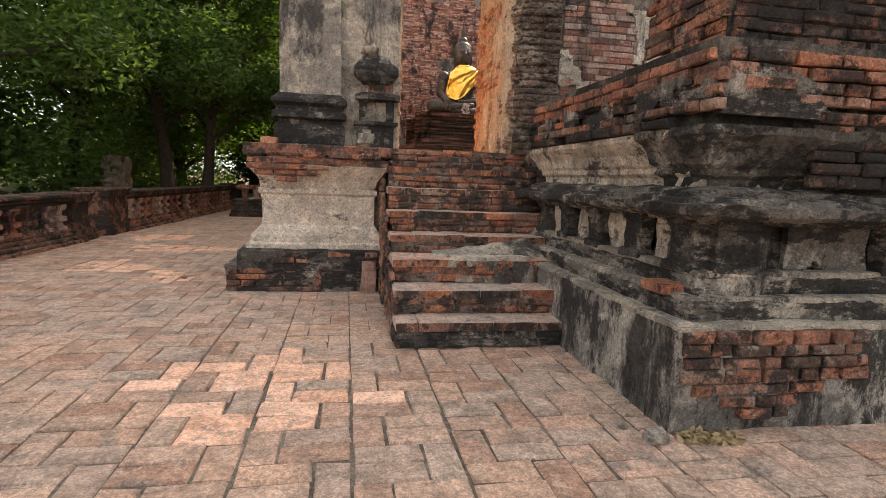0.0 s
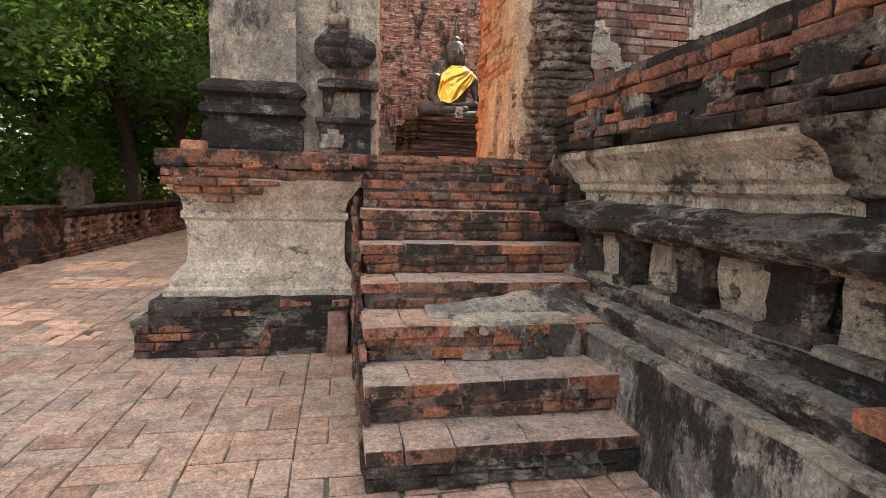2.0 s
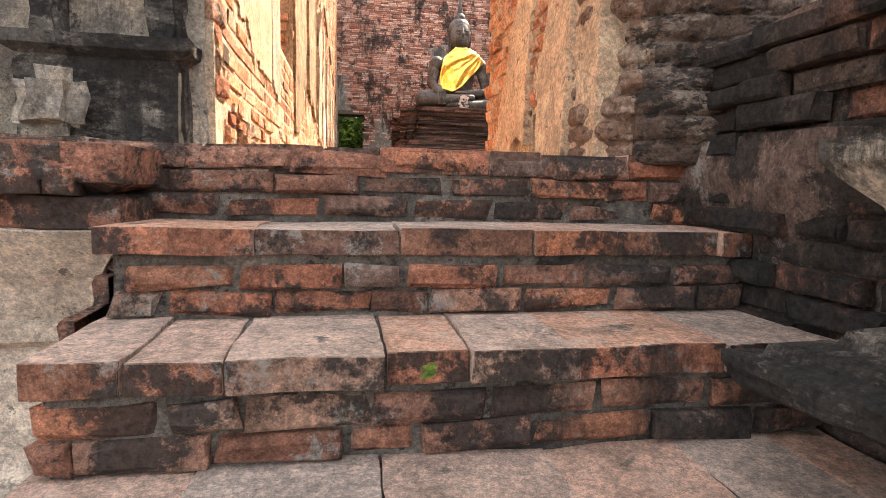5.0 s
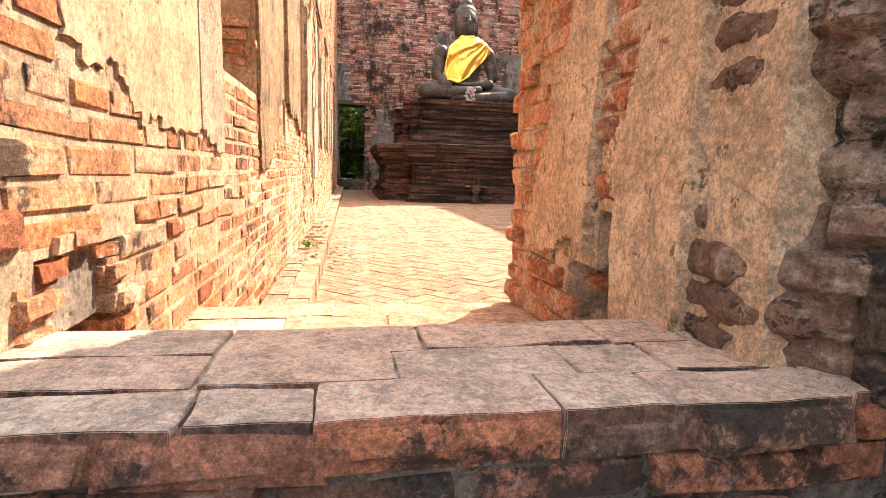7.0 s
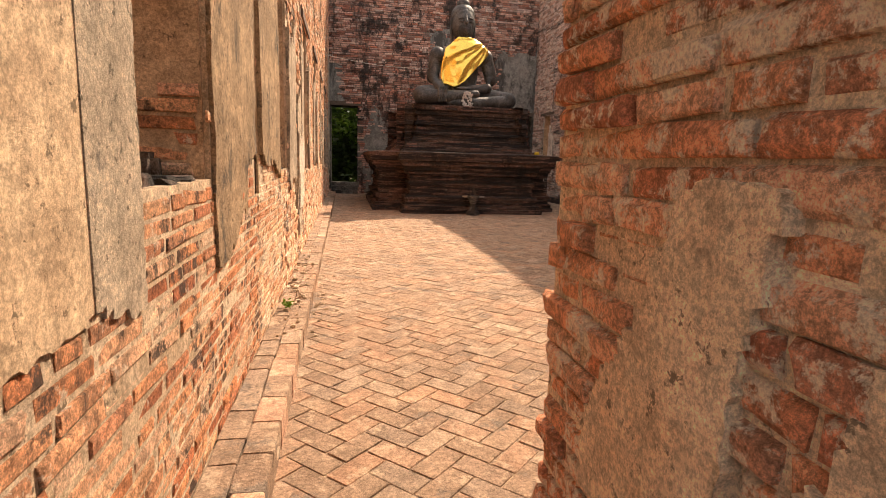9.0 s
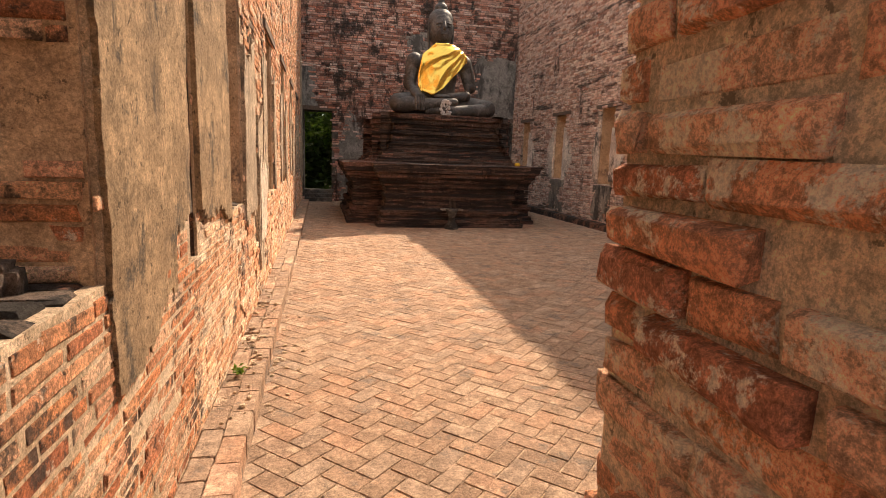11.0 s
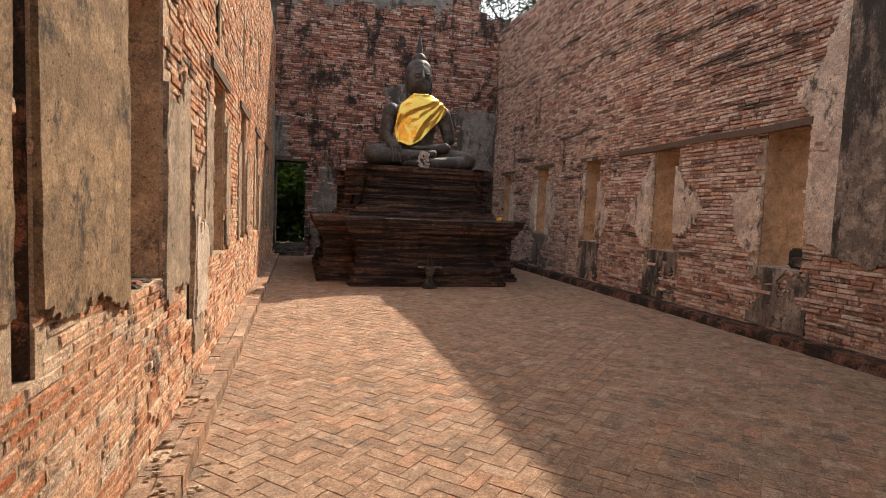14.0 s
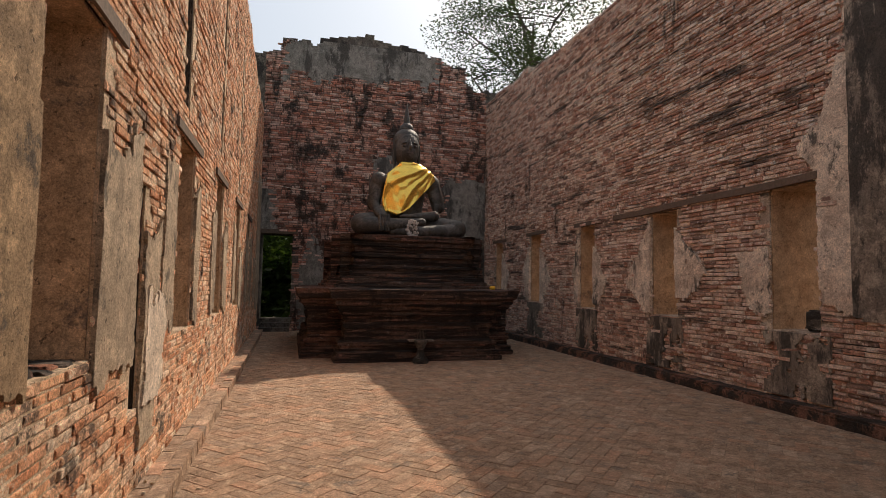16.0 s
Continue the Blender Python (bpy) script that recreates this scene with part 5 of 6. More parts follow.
cloth()
garland = thing("flower_garland", "faded white flower garland hanging at the statue's lap", "garland")
bm = bmesh.new()
r = np.random.default_rng(3)
for k in range(70):
    a = k / 70 * 2 * math.pi
    blob(bm, (SX - 0.02 + 0.1 * math.sin(a) + r.normal(0, 0.03), SY - 0.74 + r.normal(0, 0.015), SZ + 0.18 + 0.17 * math.cos(a) + r.normal(0, 0.03)), (0.03, 0.03, 0.03), (0, 0, 0), 6)
part("flowers", bm, M_GARLAND, garland)
burner = thing("incense_stand", "small dark stone incense stand before the plinth", "incense stand")
b = lathe([(0.16, 0), (0.17, 0.06), (0.09, 0.14), (0.07, 0.28), (0.13, 0.4), (0.15, 0.46), (0.1, 0.47)], 18, 0.015)
bmesh.ops.translate(b, vec=(4.42, 18.2, FLOOR), verts=b.verts)
part("bowl", b, M_PLASTER_DARK, burner, "", True)
shelf = thing("offering_shelf", "thin pale offering tray with incense sticks on the plinth", "tray")
worn_slab("tray", 4.2, 4.72, 18.28, 18.5, 1.22, 1.25, M_PLASTER_GREY, shelf)
soup = Soup()
for k in range(6):
    tube(soup, [(4.4 + 0.03 * k, 18.4, 1.24), (4.4 + 0.032 * k, 18.4, 1.5)], [0.006, 0.004], 5)
soup.make("incense_sticks", M_WOOD, shelf)
cand = lathe([(0.06, 0), (0.07, 0.04), (0.05, 0.08)], 12)
bmesh.ops.translate(cand, vec=(6.25, 19.0, 2.285), verts=cand.verts)
tagged(part("offering_bowl", cand, M_YELLOW, None, "", True), "small bright yellow offering on the plinth ledge", "offering")
cord = Soup()
pts = [(XL + 0.02, 18.9, 4.45), (2.2, 20.0, 4.5), (3.75, 20.6, 4.55)]
tube(cord, [Vector(pts[0]).lerp(Vector(pts[2]), k / 12) + Vector((0, 0, -0.1 * math.sin(math.pi * k / 12))) for k in range(13)], [0.004] * 13, 5)
tagged(cord.make("sacred_cord", M_STRING), "thin white cord stretched from wall to statue", "cord")

# ---- kerbs and lintels ----
kerb = thing("kerb", "low worn brick kerb along the wall foot", "kerb", kind="structure")
r = np.random.default_rng(8)
for x0, x1 in ((XL + 0.01, 0.945), (0.952, 1.075)):
    y = 6.62
    while y < 24.5:
        l = r.choice((0.2, 0.26, 0.28, 0.3))
        if r.random() > (0.35 if 9.6 < y < 11.6 and x0 < 0.9 else 0.0):
            worn_slab("kerb_brick", x0 + r.normal(0, 0.003), x1 + r.normal(0, 0.003), y + 0.001, y + l - 0.001, FLOOR - 0.03, 0.935 + r.normal(0, 0.002) - (0.008 if x0 < 0.9 else 0), M_PAVER_HALL if r.random() < 0.85 else M_THRESHOLD, kerb, "", 0.07, 0.006, 0.005, r.uniform(0, 50))
        y += l
worn_slab("rubble_fill", XL - 0.02, 1.06, 6.6, 24.5, FLOOR - 0.05, 0.905, M_WARM_MORTAR, kerb, "sandy rubble under the kerb bricks", 0.1, 0.02, 0.02, 3.0)
worn_slab("wall_foot", XR - 0.3, XR + 0.02, 6.6, YB - 0.02, FLOOR - 0.05, 0.95, M_BRICK_SOOT, kerb, "dark brick ledge along the opposite wall", 0.14, 0.025, 0.03, 4.0)
for face, ws, par in ((WEST, WINDOWS_W, wall_west), (EAST, WINDOWS_E, wall_east)):
    for o in ws:
        s = Soup()
        soup_box(s, face, o[0] - 0.25, o[1] + 0.3, o[3], o[3] + 0.09, -0.5, 0.035)
        s.make("lintel", M_WOOD, par, "grey weathered timber lintel")

# ---- rubble beside the kerb ----
r = np.random.default_rng(14)
for k in range(110):
    y = 10.4 + r.normal(0, 0.7)
    x = r.uniform(1.1, 1.1 + abs(r.normal(0, 0.28))) if k % 2 else r.uniform(0.86, 1.06)
    s = r.uniform(0.006, 0.02)
    z = FLOOR if x > 1.09 else 0.94
    ob = worn_slab("rubble_piece", x - s, x + s, y - s * 0.8, y + s * 0.8, z - 0.005, z + s * 0.8, M_WARM_MORTAR, None, "", 0.03, 0.012, 0.008, r.uniform(0, 40))
    tagged(ob, "crumbled lump of mortar and brick", "rubble", "rubble along the kerb")

# ---- balustrade on the walkway ----
BAL_X = -3.62


def bal_x(y):
    return BAL_X + 0.045 * (y - 6.9)


def balustrade(y0, y1, label):
    b = thing("balustrade", label, "balustrade")
    xa = (bal_x(y0) + bal_x(y1)) / 2
    turn = Matrix.Translation((xa, (y0 + y1) / 2, 0)) @ Matrix.Rotation(-math.atan(0.045), 4, "Z")
    b.matrix_world = turn
    L = (y1 - y0) / 2
    for k, (o, z0, z1) in enumerate(((0.16, -0.05, 0.05), (0.11, 0.05, 0.105), (0.06, 0.105, 0.16), (0.02, 0.16, 0.215))):
        ring("base_course", [(o - 0.015, z0), (o, z0 + 0.012), (o, z1 - 0.012), (o - 0.03, z1)], (-0.32, -0.02, -L, L), M_BRICK_DARK, b, "brick base course", 0.12, 0.012, y0 + k)
    for k, (o, z0, z1) in enumerate(((0.02, 0.545, 0.6), (0.06, 0.6, 0.65), (0.09, 0.65, 0.7))):
        ring("coping_course", [(o - 0.02, z0), (o, z0 + 0.01), (o, z1 - 0.01), (o - 0.03, z1)], (-0.32, -0.02, -L, L), M_BRICK_SOOT, b, "brick coping course", 0.12, 0.014, y0 + 3 + k)
    ring("back_panel", [(0.0, 0.2), (0.0, 0.56)], (-0.32, -0.26, -L, L), M_DARK_MORTAR, b, "dark infill behind the balusters", 0.15, 0.01, y0 + 9)
    y = -L + 0.18
    prof = [(0.02, 0.2), (0.02, 0.25), (-0.01, 0.26), (-0.02, 0.31), (0.02, 0.33), (0.02, 0.38), (-0.02, 0.4), (-0.02, 0.46), (0.01, 0.48), (0.02, 0.52), (0.02, 0.56)]
    first = None
    while y < L - 0.1:
        if first is None:
            first = ring("baluster", prof, (-0.22, -0.03, -0.085, 0.085), M_BRICK_RED, b, "", 0.06, 0.008, y0)
            first.location = (0, y, 0)
        else:
            ob = new("baluster", first.data)
            ob.parent = b
            ob.location = (0, y, 0)
        y += 0.34
    return b


def pier(x, y, w, l, h):
    p = thing("balustrade_pier", "square blackened brick pier of the balustrade", "pier", "balustrade piers")
    ring("shaft", [(0.08, -0.05), (0.08, 0.08), (0.04, 0.09), (0.04, 0.17), (0.0, 0.18), (-0.01, h - 0.14), (0.03, h - 0.12), (0.03, h - 0.04), (0.05, h - 0.03), (0.05, h), (0, h + 0.01)], (x - w, x, y, y + l), M_BRICK_SOOT, p, "", 0.07, 0.014, y)


balustrade(1.0, 8.5, "low blackened brick balustrade beside the walkway")
pier(bal_x(8.5) + 0.02, 8.5, 0.42, 0.55, 0.7)
pier(bal_x(9.6) + 0.02, 9.6, 0.5, 0.8, 0.74)
balustrade(10.4, 17.6, "low blackened brick balustrade beside the walkway, farther stretch")
pier(-2.95, 17.6, 0.5, 0.6, 0.74)
pier(-1.75, 14.2, 0.7, 0.7, 0.42)
b = thing("balustrade", "short return of red brick balustrade at the walkway's end", "balustrade")
ring("base", [(0.08, -0.05), (0.08, 0.1), (0.0, 0.12), (0.0, 0.25)], (-2.9, -1.2, 17.3, 17.6), M_BRICK_DARK, b, "", 0.1, 0.014, 3.0)
ring("coping", [(0.0, 0.6), (0.04, 0.62), (0.04, 0.72), (0.0, 0.73)], (-2.9, -1.2, 17.3, 17.6), M_BRICK_RED, b, "", 0.1, 0.014, 4.0)
for k in range(5):
    ring("baluster", [(0.0, 0.2), (0.015, 0.3), (-0.01, 0.4), (0.02, 0.6)], (-2.8 + 0.33 * k, -2.65 + 0.33 * k, 17.37, 17.53), M_BRICK_RED, b, "", 0.06, 0.008, k + 1.0)
stump = thing("stone_post", "rough broken stone post among the trees", "stone")
ring("block", [(0.06, -0.05), (0.0, 0.2), (-0.02, 0.9), (0.03, 1.3), (-0.05, 1.42), (-0.2, 1.46)], (-6.95, -6.3, 18.0, 18.6), M_STONE, stump, "", 0.1, 0.09, 5.0)

# ---- trees ----


def leaves(soup_v, soup_f, centre, radius, count, size, r):
    d = r.normal(size=(count, 3))
    d /= np.linalg.norm(d, axis=1)[:, None]
    c = np.asarray(centre) + d * (r.random(count) ** 0.45)[:, None] * np.asarray(radius)
    a = r.normal(size=(count, 3))
    a[:, 2] *= 0.5
    a /= np.linalg.norm(a, axis=1)[:, None]
    b = np.cross(a, r.normal(size=(count, 3)))
    b /= np.linalg.norm(b, axis=1)[:, None]
    s = size * r.uniform(0.6, 1.3, count)[:, None]
    quad = np.stack((c - a * s, c + b * s * 0.42, c + a * s, c - b * s * 0.42), axis=1).reshape(-1, 3)
    n = sum(len(v) for v in soup_v)
    soup_v.append(quad)
    soup_f.append(n + np.arange(count * 4).reshape(-1, 4))


def leaf_mesh(name, vs, fs, mat, parent=None, label=""):
    v, f = np.concatenate(vs), np.concatenate(fs)
    me = bpy.data.meshes.new(name)
    me.vertices.add(len(v))
    me.vertices.foreach_set("co", v.ravel())
    me.loops.add(f.size)
    me.loops.foreach_set("vertex_index", f.ravel().astype(np.int32))
    me.polygons.add(len(f))
    me.polygons.foreach_set("loop_start", (np.arange(len(f)) * 4).astype(np.int32))
    me.update(calc_edges=True)
    me.validate()
    me.materials.append(mat)
    ob = new(name, me)
    ob.parent = parent
    if label:
        tagged(ob, label)
    return ob


def tree(x, y, h, spread, trunk_r, seed, mat, count=9000, size=0.11, lean=(0, 0), first=0.3, label="broad-leaved tree with a dark forked trunk", z=0.0, low=0.35):
    r = np.random.default_rng(seed)
    t = thing("tree", label, "tree", "trees round the ruin", at=(x, y, z))
    wood = Soup()
    vs, fs = [], []
    top = Vector((lean[0], lean[1], h * 0.8))
    pts = [Vector((0, 0, -0.2))] + [top * f + Vector((r.normal(0, 0.12), r.normal(0, 0.12), 0)) * h * 0.06 for f in (0.15, 0.3, 0.5, 0.7, 1.0)]
    tube(wood, pts, [trunk_r * 1.35, trunk_r, trunk_r * 0.85, trunk_r * 0.65, trunk_r * 0.4, trunk_r * 0.1], 10)
    nlimb = 13
    for k in range(nlimb):
        f = first + (1 - first) * k / nlimb
        i = min(int(f * 5), 4)
        base = pts[i].lerp(pts[i + 1], f * 5 - i)
        a = k * 2.4 + r.uniform(-0.4, 0.4)
        reach = spread * (1.0 - 0.5 * abs(f - 0.5)) * r.uniform(0.75, 1.1)
        tip = base + Vector((math.cos(a) * reach, math.sin(a) * reach, h * r.uniform(0.05, 0.22)))
        mid = base.lerp(tip, 0.5) + Vector((0, 0, h * r.uniform(-0.02, 0.06)))
        rad = trunk_r * (0.5 - 0.28 * f)
        tube(wood, [base, mid, tip], [rad, rad * 0.65, rad * 0.15], 7)
        for q in range(4):
            g = 0.35 + 0.2 * q
            s = base.lerp(mid, g * 2) if g < 0.5 else mid.lerp(tip, g * 2 - 1)
            e = s + Vector((r.normal(0, 1), r.normal(0, 1), r.uniform(-0.1, 0.7))) * spread * 0.28
            tube(wood, [s, s.lerp(e, 0.5) + Vector((0, 0, 0.08)), e], [rad * 0.35, rad * 0.22, 0.01], 5)
            leaves(vs, fs, tuple(e), (spread * 0.3, spread * 0.3, spread * 0.2), count // (nlimb * 5), size, r)
        leaves(vs, fs, tuple(tip), (spread * 0.33, spread * 0.33, spread * 0.22), count // (nlimb * 5), size, r)
    wood.make("trunk", M_BARK, t, "", True)
    leaf_mesh("crown", vs, fs, mat, t)
    return t


tree(-5.2, 18.6, 13, 4.2, 0.2, 1, M_LEAF, 49400, 0.088, (-1.2, 0.5), 0.32)
tree(-4.25, 19.0, 11, 3.0, 0.16, 2, M_LEAF, 41800, 0.088, (1.0, -0.3), 0.3, "slender leaning tree with dark foliage")
tree(-9.0, 13.5, 12, 4.6, 0.18, 3, M_LEAF, 49400, 0.088, (-0.6, -0.8), 0.3)
tree(-9.5, 22.0, 14, 5.0, 0.22, 4, M_LEAF, 45600, 0.102, (0.5, 0.8), 0.25)
tree(-7.2, 27.0, 12, 5.0, 0.25, 5, M_LEAF_BRIGHT, 45600, 0.116, (0.3, 0), 0.15, "bright green tree in sunlight behind the others")
tree(-5.0, 33.0, 13, 4.5, 0.25, 6, M_LEAF_BRIGHT, 45600, 0.122, (0.3, 0), 0.12, "bright green tree in sunlight behind the others")
tree(-13.5, 17.0, 13, 5.5, 0.3, 7, M_LEAF, 41800, 0.116, (0, 0), 0.15)
tree(-0.8, 34.0, 9, 4.5, 0.25, 8, M_LEAF, 34200, 0.122, (0, 0), 0.12, "dark green tree seen through the doorway")
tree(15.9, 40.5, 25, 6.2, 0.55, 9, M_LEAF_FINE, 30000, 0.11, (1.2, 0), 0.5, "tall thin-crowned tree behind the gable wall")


r = np.random.default_rng(77)
vs, fs = [], []
for k in range(420):
    a = r.uniform(0, 1)
    x, y = r.uniform(-32, -6.5), r.uniform(9, 46)
    if x > -9.5 and y < 22:
        continue
    leaves(vs, fs, (x, y, r.uniform(0.3, 3.8) if k % 3 else r.uniform(3, 12)), (1.6, 1.6, 1.3), 130, 0.2, r)
tagged(leaf_mesh("undergrowth", vs, fs, M_LEAF), "dense dark undergrowth and far woods", "undergrowth", kind="stuff")
# thicket behind the end door, its shade painted by darker leaves
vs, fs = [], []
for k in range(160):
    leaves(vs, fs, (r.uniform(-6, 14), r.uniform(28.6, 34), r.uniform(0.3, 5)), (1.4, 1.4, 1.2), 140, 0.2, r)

tagged(leaf_mesh("undergrowth", vs, fs, M_LEAF_DEEP), "green thicket behind the end wall, shade put into its leaf colour", "undergrowth", kind="stuff")
vs, fs = [], []
for k in range(70):
    leaves(vs, fs, (r.uniform(-9.5, -4.6), r.uniform(20.5, 27), r.uniform(0.1, 1.0)), (0.7, 0.7, 0.5), 90, 0.09, r)
for k in range(150):
    leaves(vs, fs, (r.uniform(-17, -6.2), r.uniform(13, 24), r.uniform(0.2, 2.6)), (0.9, 0.9, 0.7), 110, 0.1, r)
tagged(leaf_mesh("shrubs", vs, fs, M_LEAF), "low green shrubs behind the balustrade", "shrubs", kind="stuff")

# ---- weeds ----
for x, y, z, s in ((0.93, 9.6, 0.95, 0.07), (0.9, 7.0, 0.95, 0.05), (1.3, 4.79, 0.98, 0.025)):
    vs, fs = [], []
    leaves(vs, fs, (x, y, z + s * 0.4), (s * 0.7, s * 0.7, s * 0.5), 40, s * 0.35, r)
    tagged(leaf_mesh("weed", vs, fs, M_WEED), "small green weed growing from the joints", "weed", "weeds in the joints")
vs, fs = [], []
leaves(vs, fs, (1.9, 1.98, 0.012), (0.16, 0.07, 0.02), 260, 0.03, r)
tagged(leaf_mesh("dry_grass", vs, fs, M_STRAW), "tuft of dry grass at the terrace foot", "grass", kind="stuff")
vs, fs = [], []
leaves(vs, fs, (0.62, 7.82, 2.06), (0.12, 0.1, 0.07), 260, 0.04, r)
tagged(leaf_mesh("dry_weed", vs, fs, M_STRAW), "dry brown weed on the window sill", "weed")

# ---- bricks and pavers laid one by one ----
near = [b for b in NEAR_W if b[0] < 8.9 and b[1] < 2.0][:300]
taken = set(near)
lay_single("brick", WEST, near, M_BRICK_ORANGE, wall_west, 0.004, 1.3, 0.0025, 71)
lay_joined("brickwork", WEST, [b for b in NEAR_W if b not in taken and b[0] < 10.5], M_BRICK_SUNNY, wall_west, 0.005, 1.3, 0.0015, 72)
lay_joined("brickwork", WEST, [b for b in NEAR_W if b not in taken and b[0] >= 10.5], M_BRICK_SUNNY, wall_west, 0.012, 1.3, 0.005, 73)
lay_single("brick", JAMB, JAMB_BRICKS[:300], M_BRICK_JAMB, wall_south, 0.017, 1.8, 0.009, 74)
DADO = Face((0, 2.05, 0), (1, 0, 0), (0, 0, 1), (0, -1, 0))
lay_single("brick", DADO, courses(1.77, 2.75, 0.06, 0.47, lambda x, z: z > 0.14 + 0.25 * fbm(x, z, 2, 3) + 0.5 * max(0, x - 2.45), 0.2, 0.06, 0.01, 81), M_BRICK_DARK, terrace, 0.026, 1.6, 0.006, 82)
COP_W = Face((1.955, 0, 0), (0, -1, 0), (0, 0, 1), (-1, 0, 0))
COP_S = Face((0, 2.255, 0), (1, 0, 0), (0, 0, 1), (0, -1, 0))
coping_bricks = courses(-4.64, -2.25, 1.62, 1.78, lambda u, z: True, 0.26, 0.062, 0.012, 83)
lay_single("brick", COP_W, coping_bricks, M_BRICK_COPING, terrace, 0.02, 1.5, 0.01, 84)
lay_single("brick", COP_S, courses(2.0, 5.2, 1.5, 1.78, lambda u, z: True, 0.26, 0.062, 0.012, 85), M_BRICK_DARK, terrace, 0.03, 1.5, 0.01, 86)
for k, (z0, z1, out) in enumerate(((1.39, 1.455, 0.1), (1.455, 1.52, 0.05), (1.52, 1.63, 0.02))):
    band = Face((2.0 - out, 0, 0), (0, -1, 0), (0, 0, 1), (-1, 0, 0))
    lay_single("brick", band, courses(-4.6, -2.2, z0, z1, lambda u, z: fbm(u, z, 2.2, 60 + k) > -0.35, 0.24, 0.06, 0.01, 290 + k), M_BRICK_SOOT if k == 0 else M_BRICK_DARK, terrace, 0.035, 1.9, 0.014, 295 + k)
skin("plaster", Face((1.965, 0, 0), (0, -1, 0), (0, 0, 1), (-1, 0, 0)), -4.55, -2.25, 1.46, 1.64, lambda u, z: fbm(u, z, 2.4, 71) + 0.4 * fbm(u, z, 9, 4) > 0.02 + 1.2 * max(0, z - 1.58), M_PLASTER_SOOTY, terrace, 0.035, 0.02, 71.0, "broken grey plaster band", 0.03)
skin("plaster", Face((0, 2.27, 0), (1, 0, 0), (0, 0, 1), (0, -1, 0)), 1.97, 2.55, 1.44, 1.72, lambda u, z: z < 1.68 - 0.5 * abs(u - 2.2) + 0.12 * fbm(u, z, 4, 3), M_PLASTER_SOOTY, terrace, 0.04, 0.016, 72.0, "grey plaster hump at the corner", 0.04)
FRONT_S = Face((0, 2.215, 0), (1, 0, 0), (0, 0, 1), (0, -1, 0))
lay_single("brick", FRONT_S, courses(2.45, 6.0, 1.12, 1.48, lambda x, z: True, 0.26, 0.06, 0.012, 283), M_BRICK_SOOT, terrace, 0.02, 1.6, 0.012, 284)
RETURN_W = Face((2.13, 0, 0), (0, -1, 0), (0, 0, 1), (-1, 0, 0))
lay_single("brick", RETURN_W, courses(-5.38, -4.66, 0.85, 1.7, lambda u, z: True, 0.24, 0.06, 0.012, 285), M_BRICK_SOOT, terrace, 0.022, 1.6, 0.014, 286)
UP_W = Face((2.085, 0, 0), (0, -1, 0), (0, 0, 1), (-1, 0, 0))
UP_S = Face((0, 2.385, 0), (1, 0, 0), (0, 0, 1), (0, -1, 0))
lay_single("brick", UP_W, courses(-3.12, -2.38, 1.79, 2.6, lambda u, z: True, 0.26, 0.062, 0.012, 87), M_BRICK_DARK, terrace, 0.02, 1.5, 0.01, 88)
lay_joined("brickwork", UP_S, courses(2.1, 6, 1.79, 2.6, lambda u, z: True, 0.26, 0.062, 0.012, 89), M_BRICK_SOOT, terrace, 0.02, 1.5, 0.01, 90)
for i in range(8):
    z0 = STEP_Z[i - 1] if i else 0.0
    f = Face((0, STEP_Y[i] + 0.02, 0), (1, 0, 0), (0, 0, 1), (0, -1, 0))
    lay_single("brick", f, courses((STEP_X0 + 0.008 * i) if i < 7 else 0.62, STEP_X1, z0 + 0.004, STEP_Z[i] - (0.058 if i < 7 else 0.02), lambda x, z: True, 0.22, 0.056, 0.009, 91 + i), M_PLASTER_DARK if i == 0 else M_BRICK_DARK, staircase, 0.012, 2.2, 0.006, 101 + i)
STAIR_W = Face((STEP_X0, 0, 0), (0, -1, 0), (0, 0, 1), (-1, 0, 0))


def under_steps(u, z):
    return any(-u > y + 0.05 and z < h - 0.06 for y, h in zip(STEP_Y, STEP_Z)) and -u < 5.3


lay_single("brick", STAIR_W, courses(-5.3, -3.34, 0.0, 1.3, under_steps, 0.26, 0.062, 0.012, 111), M_BRICK_DARK, staircase, 0.012, 1.5, 0.006, 112)
PED_S = Face((0, 5.135, 0), (1, 0, 0), (0, 0, 1), (0, -1, 0))
lay_single("brick", PED_S, courses(-0.76, 0.1, 0.0, 0.26, lambda x, z: True, 0.24, 0.06, 0.012, 113), M_BRICK_DARK, pedestal, 0.02, 1.5, 0.008, 114)
PLINTH_S = Face((0, 5.118, 0), (1, 0, 0), (0, 0, 1), (0, -1, 0))
lay_single("brick", PLINTH_S, courses(-0.65, 0.62, 0.275, 0.385, lambda x, z: fbm(x, z, 3, 9) > -0.15, 0.22, 0.056, 0.01, 151), M_BRICK_DARK, pedestal, 0.02, 2.0, 0.012, 152)
lay_single("brick", PED_S, courses(0.1, 0.6, 0.0, 0.26, lambda x, z: fbm(x, z, 3, 5) > -0.1, 0.22, 0.06, 0.01, 153), M_BRICK_SOOT, pedestal, 0.02, 2.0, 0.012, 154)
CAP_S = Face((0, 5.2, 0), (1, 0, 0), (0, 0, 1), (0, -1, 0))
lay_single("brick", CAP_S, courses(-0.6, 0.6, 1.02, 1.37, lambda x, z: (x < 0.06 - 0.9 * max(0, 1.15 - z) + 0.2 * fbm(x, z, 2, 1) and x > -0.56 + 1.3 * max(0, 1.18 - z)) and z < 1.25, 0.2, 0.056, 0.012, 115), M_BRICK_COPING, pedestal, 0.03, 1.8, 0.012, 116)
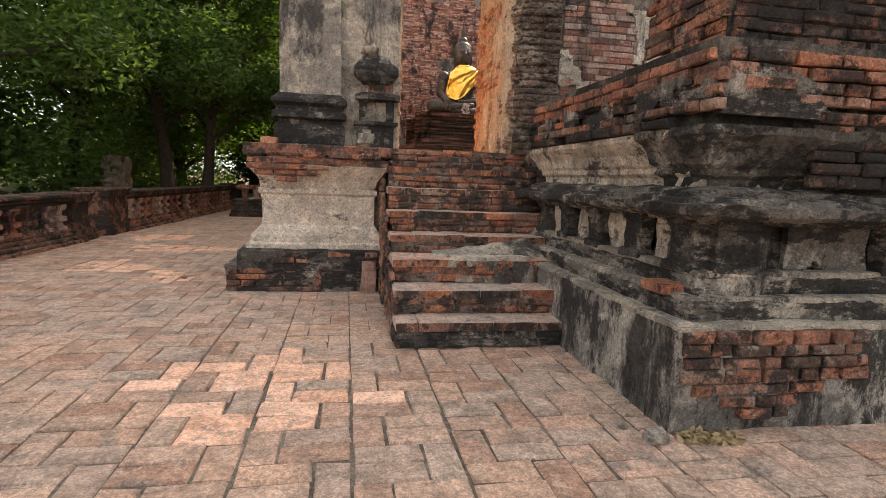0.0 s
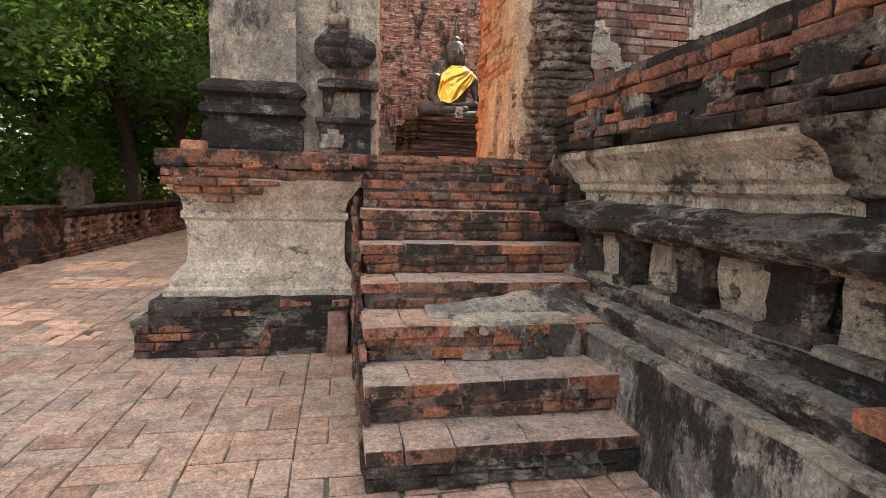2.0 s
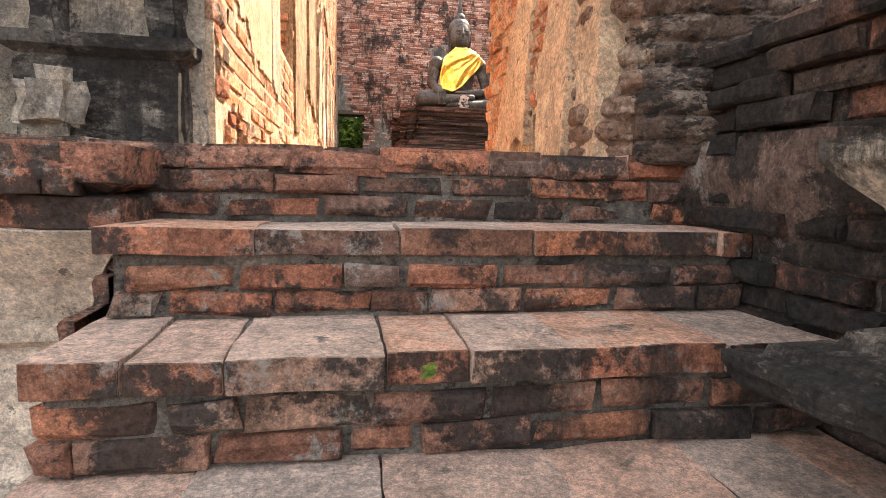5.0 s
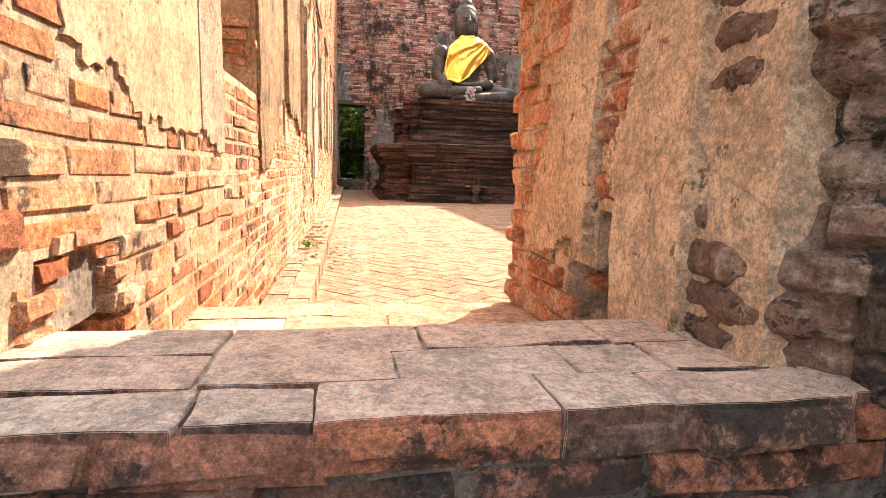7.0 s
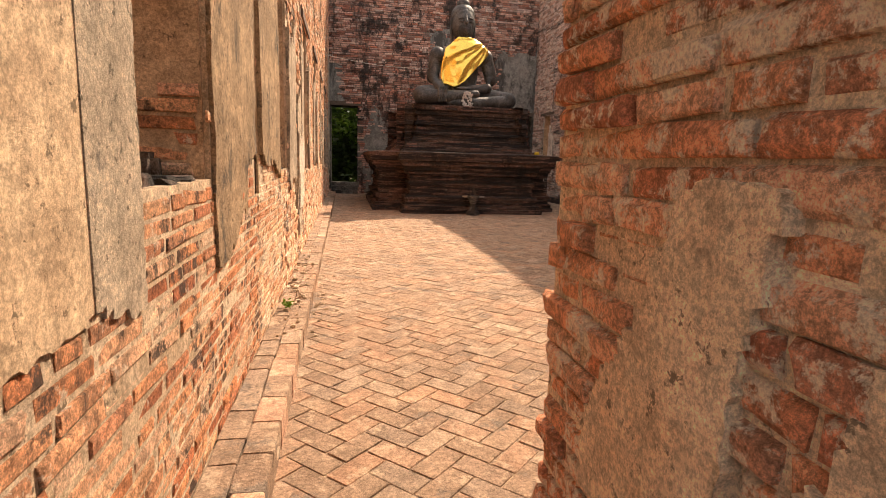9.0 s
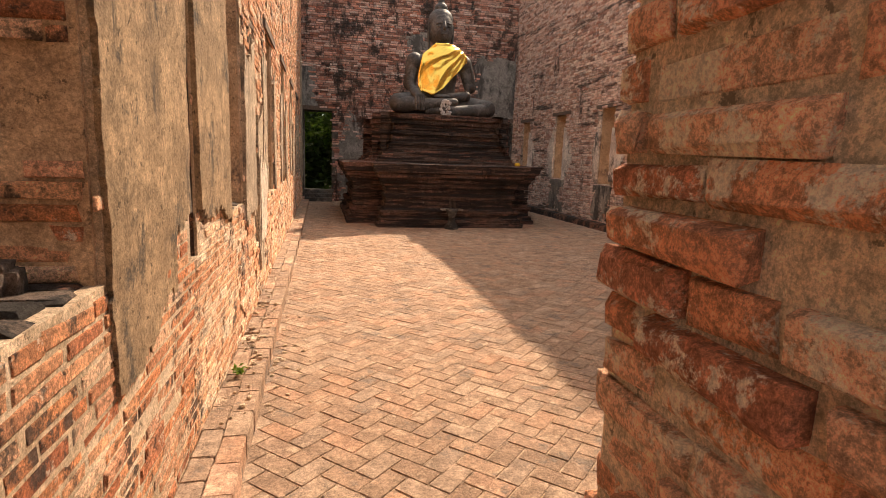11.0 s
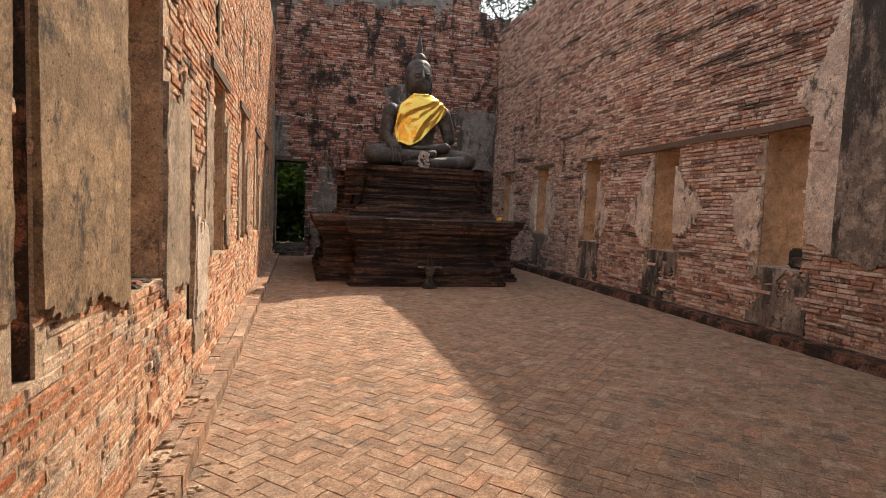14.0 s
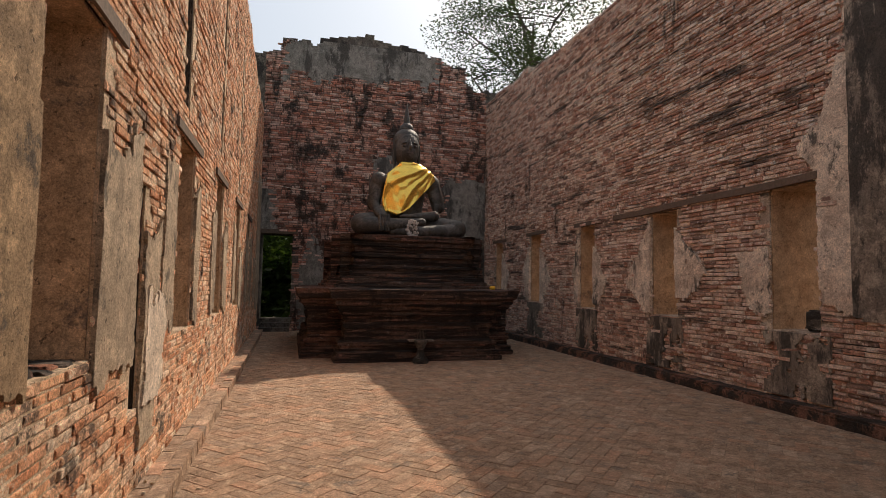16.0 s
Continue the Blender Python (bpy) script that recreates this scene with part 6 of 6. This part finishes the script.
lay_single("brick", CAP_S, courses(-0.62, 0.62, 1.25, 1.37, lambda x, z: True, 0.22, 0.058, 0.012, 117), M_BRICK_DARK, pedestal, 0.04, 1.9, 0.014, 118)
worn_slab("loose_brick", -0.47, -0.32, 5.2, 5.3, 1.36, 1.43, M_BRICK_COPING, pedestal, "orange brick end on the cap", 0.05, 0.012, 0.01, 6.0)

for y0 in (6.97, 10.01):
    sill_bricks = [(x, y0 + 0.065 + 0.128 * k, 0.22, 0.118) for k in range(6) for x in (XL - 0.12 - 0.03 * (k % 2), XL - 0.36, XL - 0.6)]
    lay_single("sill_brick", Face((0, 0, 1.995 if y0 < 8 else 1.975), (1, 0, 0), (0, 1, 0), (0, 0, 1)), sill_bricks, M_BRICK_SOOT, wall_west, 0.02, 2.0, 0.012, 131)
r = np.random.default_rng(133)
for k in range(14):
    x, y, q = XL - r.uniform(0.18, 0.6), r.uniform(7.2, 7.7), r.uniform(0.03, 0.075)
    worn_slab("brick_fragment", x - q, x + q, y - q, y + q, 2.0, 2.02 + q * 1.3, M_BRICK_SOOT, wall_west, "", 0.05, 0.02, 0.02, r.uniform(0, 30))

QUOIN = courses(5.5, 5.63, 1.52, 4.2, lambda y, z: True, 0.13, 0.062, 0.01, 141)
lay_single("brick", WEST, QUOIN, M_BRICK_ORANGE, wall_west, 0.012, 2.0, 0.008, 142)
CHEEK = Face((0, 7.722, 0), (1, 0, 0), (0, 0, 1), (0, -1, 0))


def cheek_bare(x, z):
    n = 0.12 * fbm(x, z, 2.0, 33)
    return z < 2.24 + n + 0.5 * max(0, x - XL + 0.3) or (x > XL - 0.22 + n and z > 2.75) or (z > 2.72 + n and x > XL - 0.3)


lay_single("brick", CHEEK, courses(XL - 0.95, XL - 0.03, 2.01, 3.8, cheek_bare, 0.25, 0.062, 0.012, 143), M_BRICK_ORANGE, wall_west, 0.012, 1.8, 0.008, 144)

PAVE = Face((0, 0, -0.007), (1, 0, 0), (0, 1, 0), (0, 0, 1))
pavers = basketweave(-4.34, 3.4, -0.5, 26, 0.142, lambda x, y: (y < 6 or x < -0.4) and x > bal_x(y) + 0.05)
near = [p for p in pavers if 1.7 < p[1] < 3.5 and -1.0 < p[0] < 1.8][:300]
taken = set(near)
# pavers in a ragged ellipse take the brighter orange
bright_near = [p for p in near if math.hypot((p[0] + 0.03) / 0.8, (p[1] - 2.85) / 0.7) < 0.66 + 0.7 * fbm(p[0], p[1], 9.0, 4)]
lay_single("paver", PAVE, bright_near, M_PAVER_BRIGHT, pavement, 0.012, 1.2, 0.0025, 125)
lay_single("paver", PAVE, [p for p in near if p not in set(bright_near)], M_PAVER, pavement, 0.01, 1.1, 0.002, 121)
# four more ragged ellipses of brighter pavers along the walkway
worn = [p for p in pavers if p not in taken and min(math.hypot((p[0] - x) / a, (p[1] - y) / b) for x, y, a, b in ((-2.3, 6.5, 0.7, 0.55), (-1.5, 5.85, 0.5, 0.35), (-1.95, 8.0, 0.7, 0.5), (-2.6, 9.4, 0.6, 0.6))) < 0.7 + 0.7 * fbm(p[0], p[1], 7.3, 6)]
taken |= set(worn)
lay_single("paver", PAVE, worn[:150], M_PAVER_BRIGHT, pavement, 0.012, 1.2, 0.0025, 126)
lay_joined("paving", PAVE, [p for p in pavers if p not in taken], M_PAVER, pavement, 0.01, 0.6, 0.002, 122)
HALL = Face((0, 0, FLOOR - 0.007), (1, 0, 0), (0, 1, 0), (0, 0, 1))
tiles = herringbone(0.94, XR - 0.28, 6.55, YB, 0.125, math.pi / 4, lambda x, y: not within(x, y, (2.3, 6.6, 19.4, 23)))
near = [p for p in tiles if 7.4 < p[1] < 10.0 and 1.15 < p[0] < 4.0][:300]
taken = set(near)
lay_single("floor_brick", HALL, near, M_PAVER_HALL, floor, 0.009, 0.35, 0.0012, 123)
lay_joined("brick_paving", HALL, [p for p in tiles if p not in taken], M_PAVER_HALL, floor, 0.009, 0.3, 0.0012, 124)

for x, y, q, m, z in ((1.64, 1.98, 0.06, M_PLASTER_GREY, -0.005), (1.56, 2.12, 0.025, M_PLASTER_GREY, -0.005), (0.15, 0.65, 0.02, M_PLASTER_CREAM, -0.005)):
    tagged(worn_slab("stone", x - q, x + q, y - q * 0.7, y + q * 0.7, z, z + q, m, None, "", 0.03, 0.018, 0.015, q * 90), "pale stone lying on the brick forecourt", "stone", "stones on the forecourt")
leaf = Soup()
leaf.add([(2.62, 8.02, FLOOR + 0.006), (2.66, 7.985, FLOOR + 0.02), (2.73, 8.0, FLOOR + 0.012), (2.69, 8.04, FLOOR + 0.03), (2.62, 8.02, FLOOR + 0.002), (2.66, 7.985, FLOOR + 0.016), (2.73, 8.0, FLOOR + 0.008), (2.69, 8.04, FLOOR + 0.026)], [(0, 1, 2, 3), (7, 6, 5, 4), (0, 4, 5, 1), (1, 5, 6, 2), (2, 6, 7, 3), (3, 7, 4, 0)])
tagged(leaf.make("dry_leaf", M_WOOD), "curled brown dry leaf lying on the hall floor", "leaf")
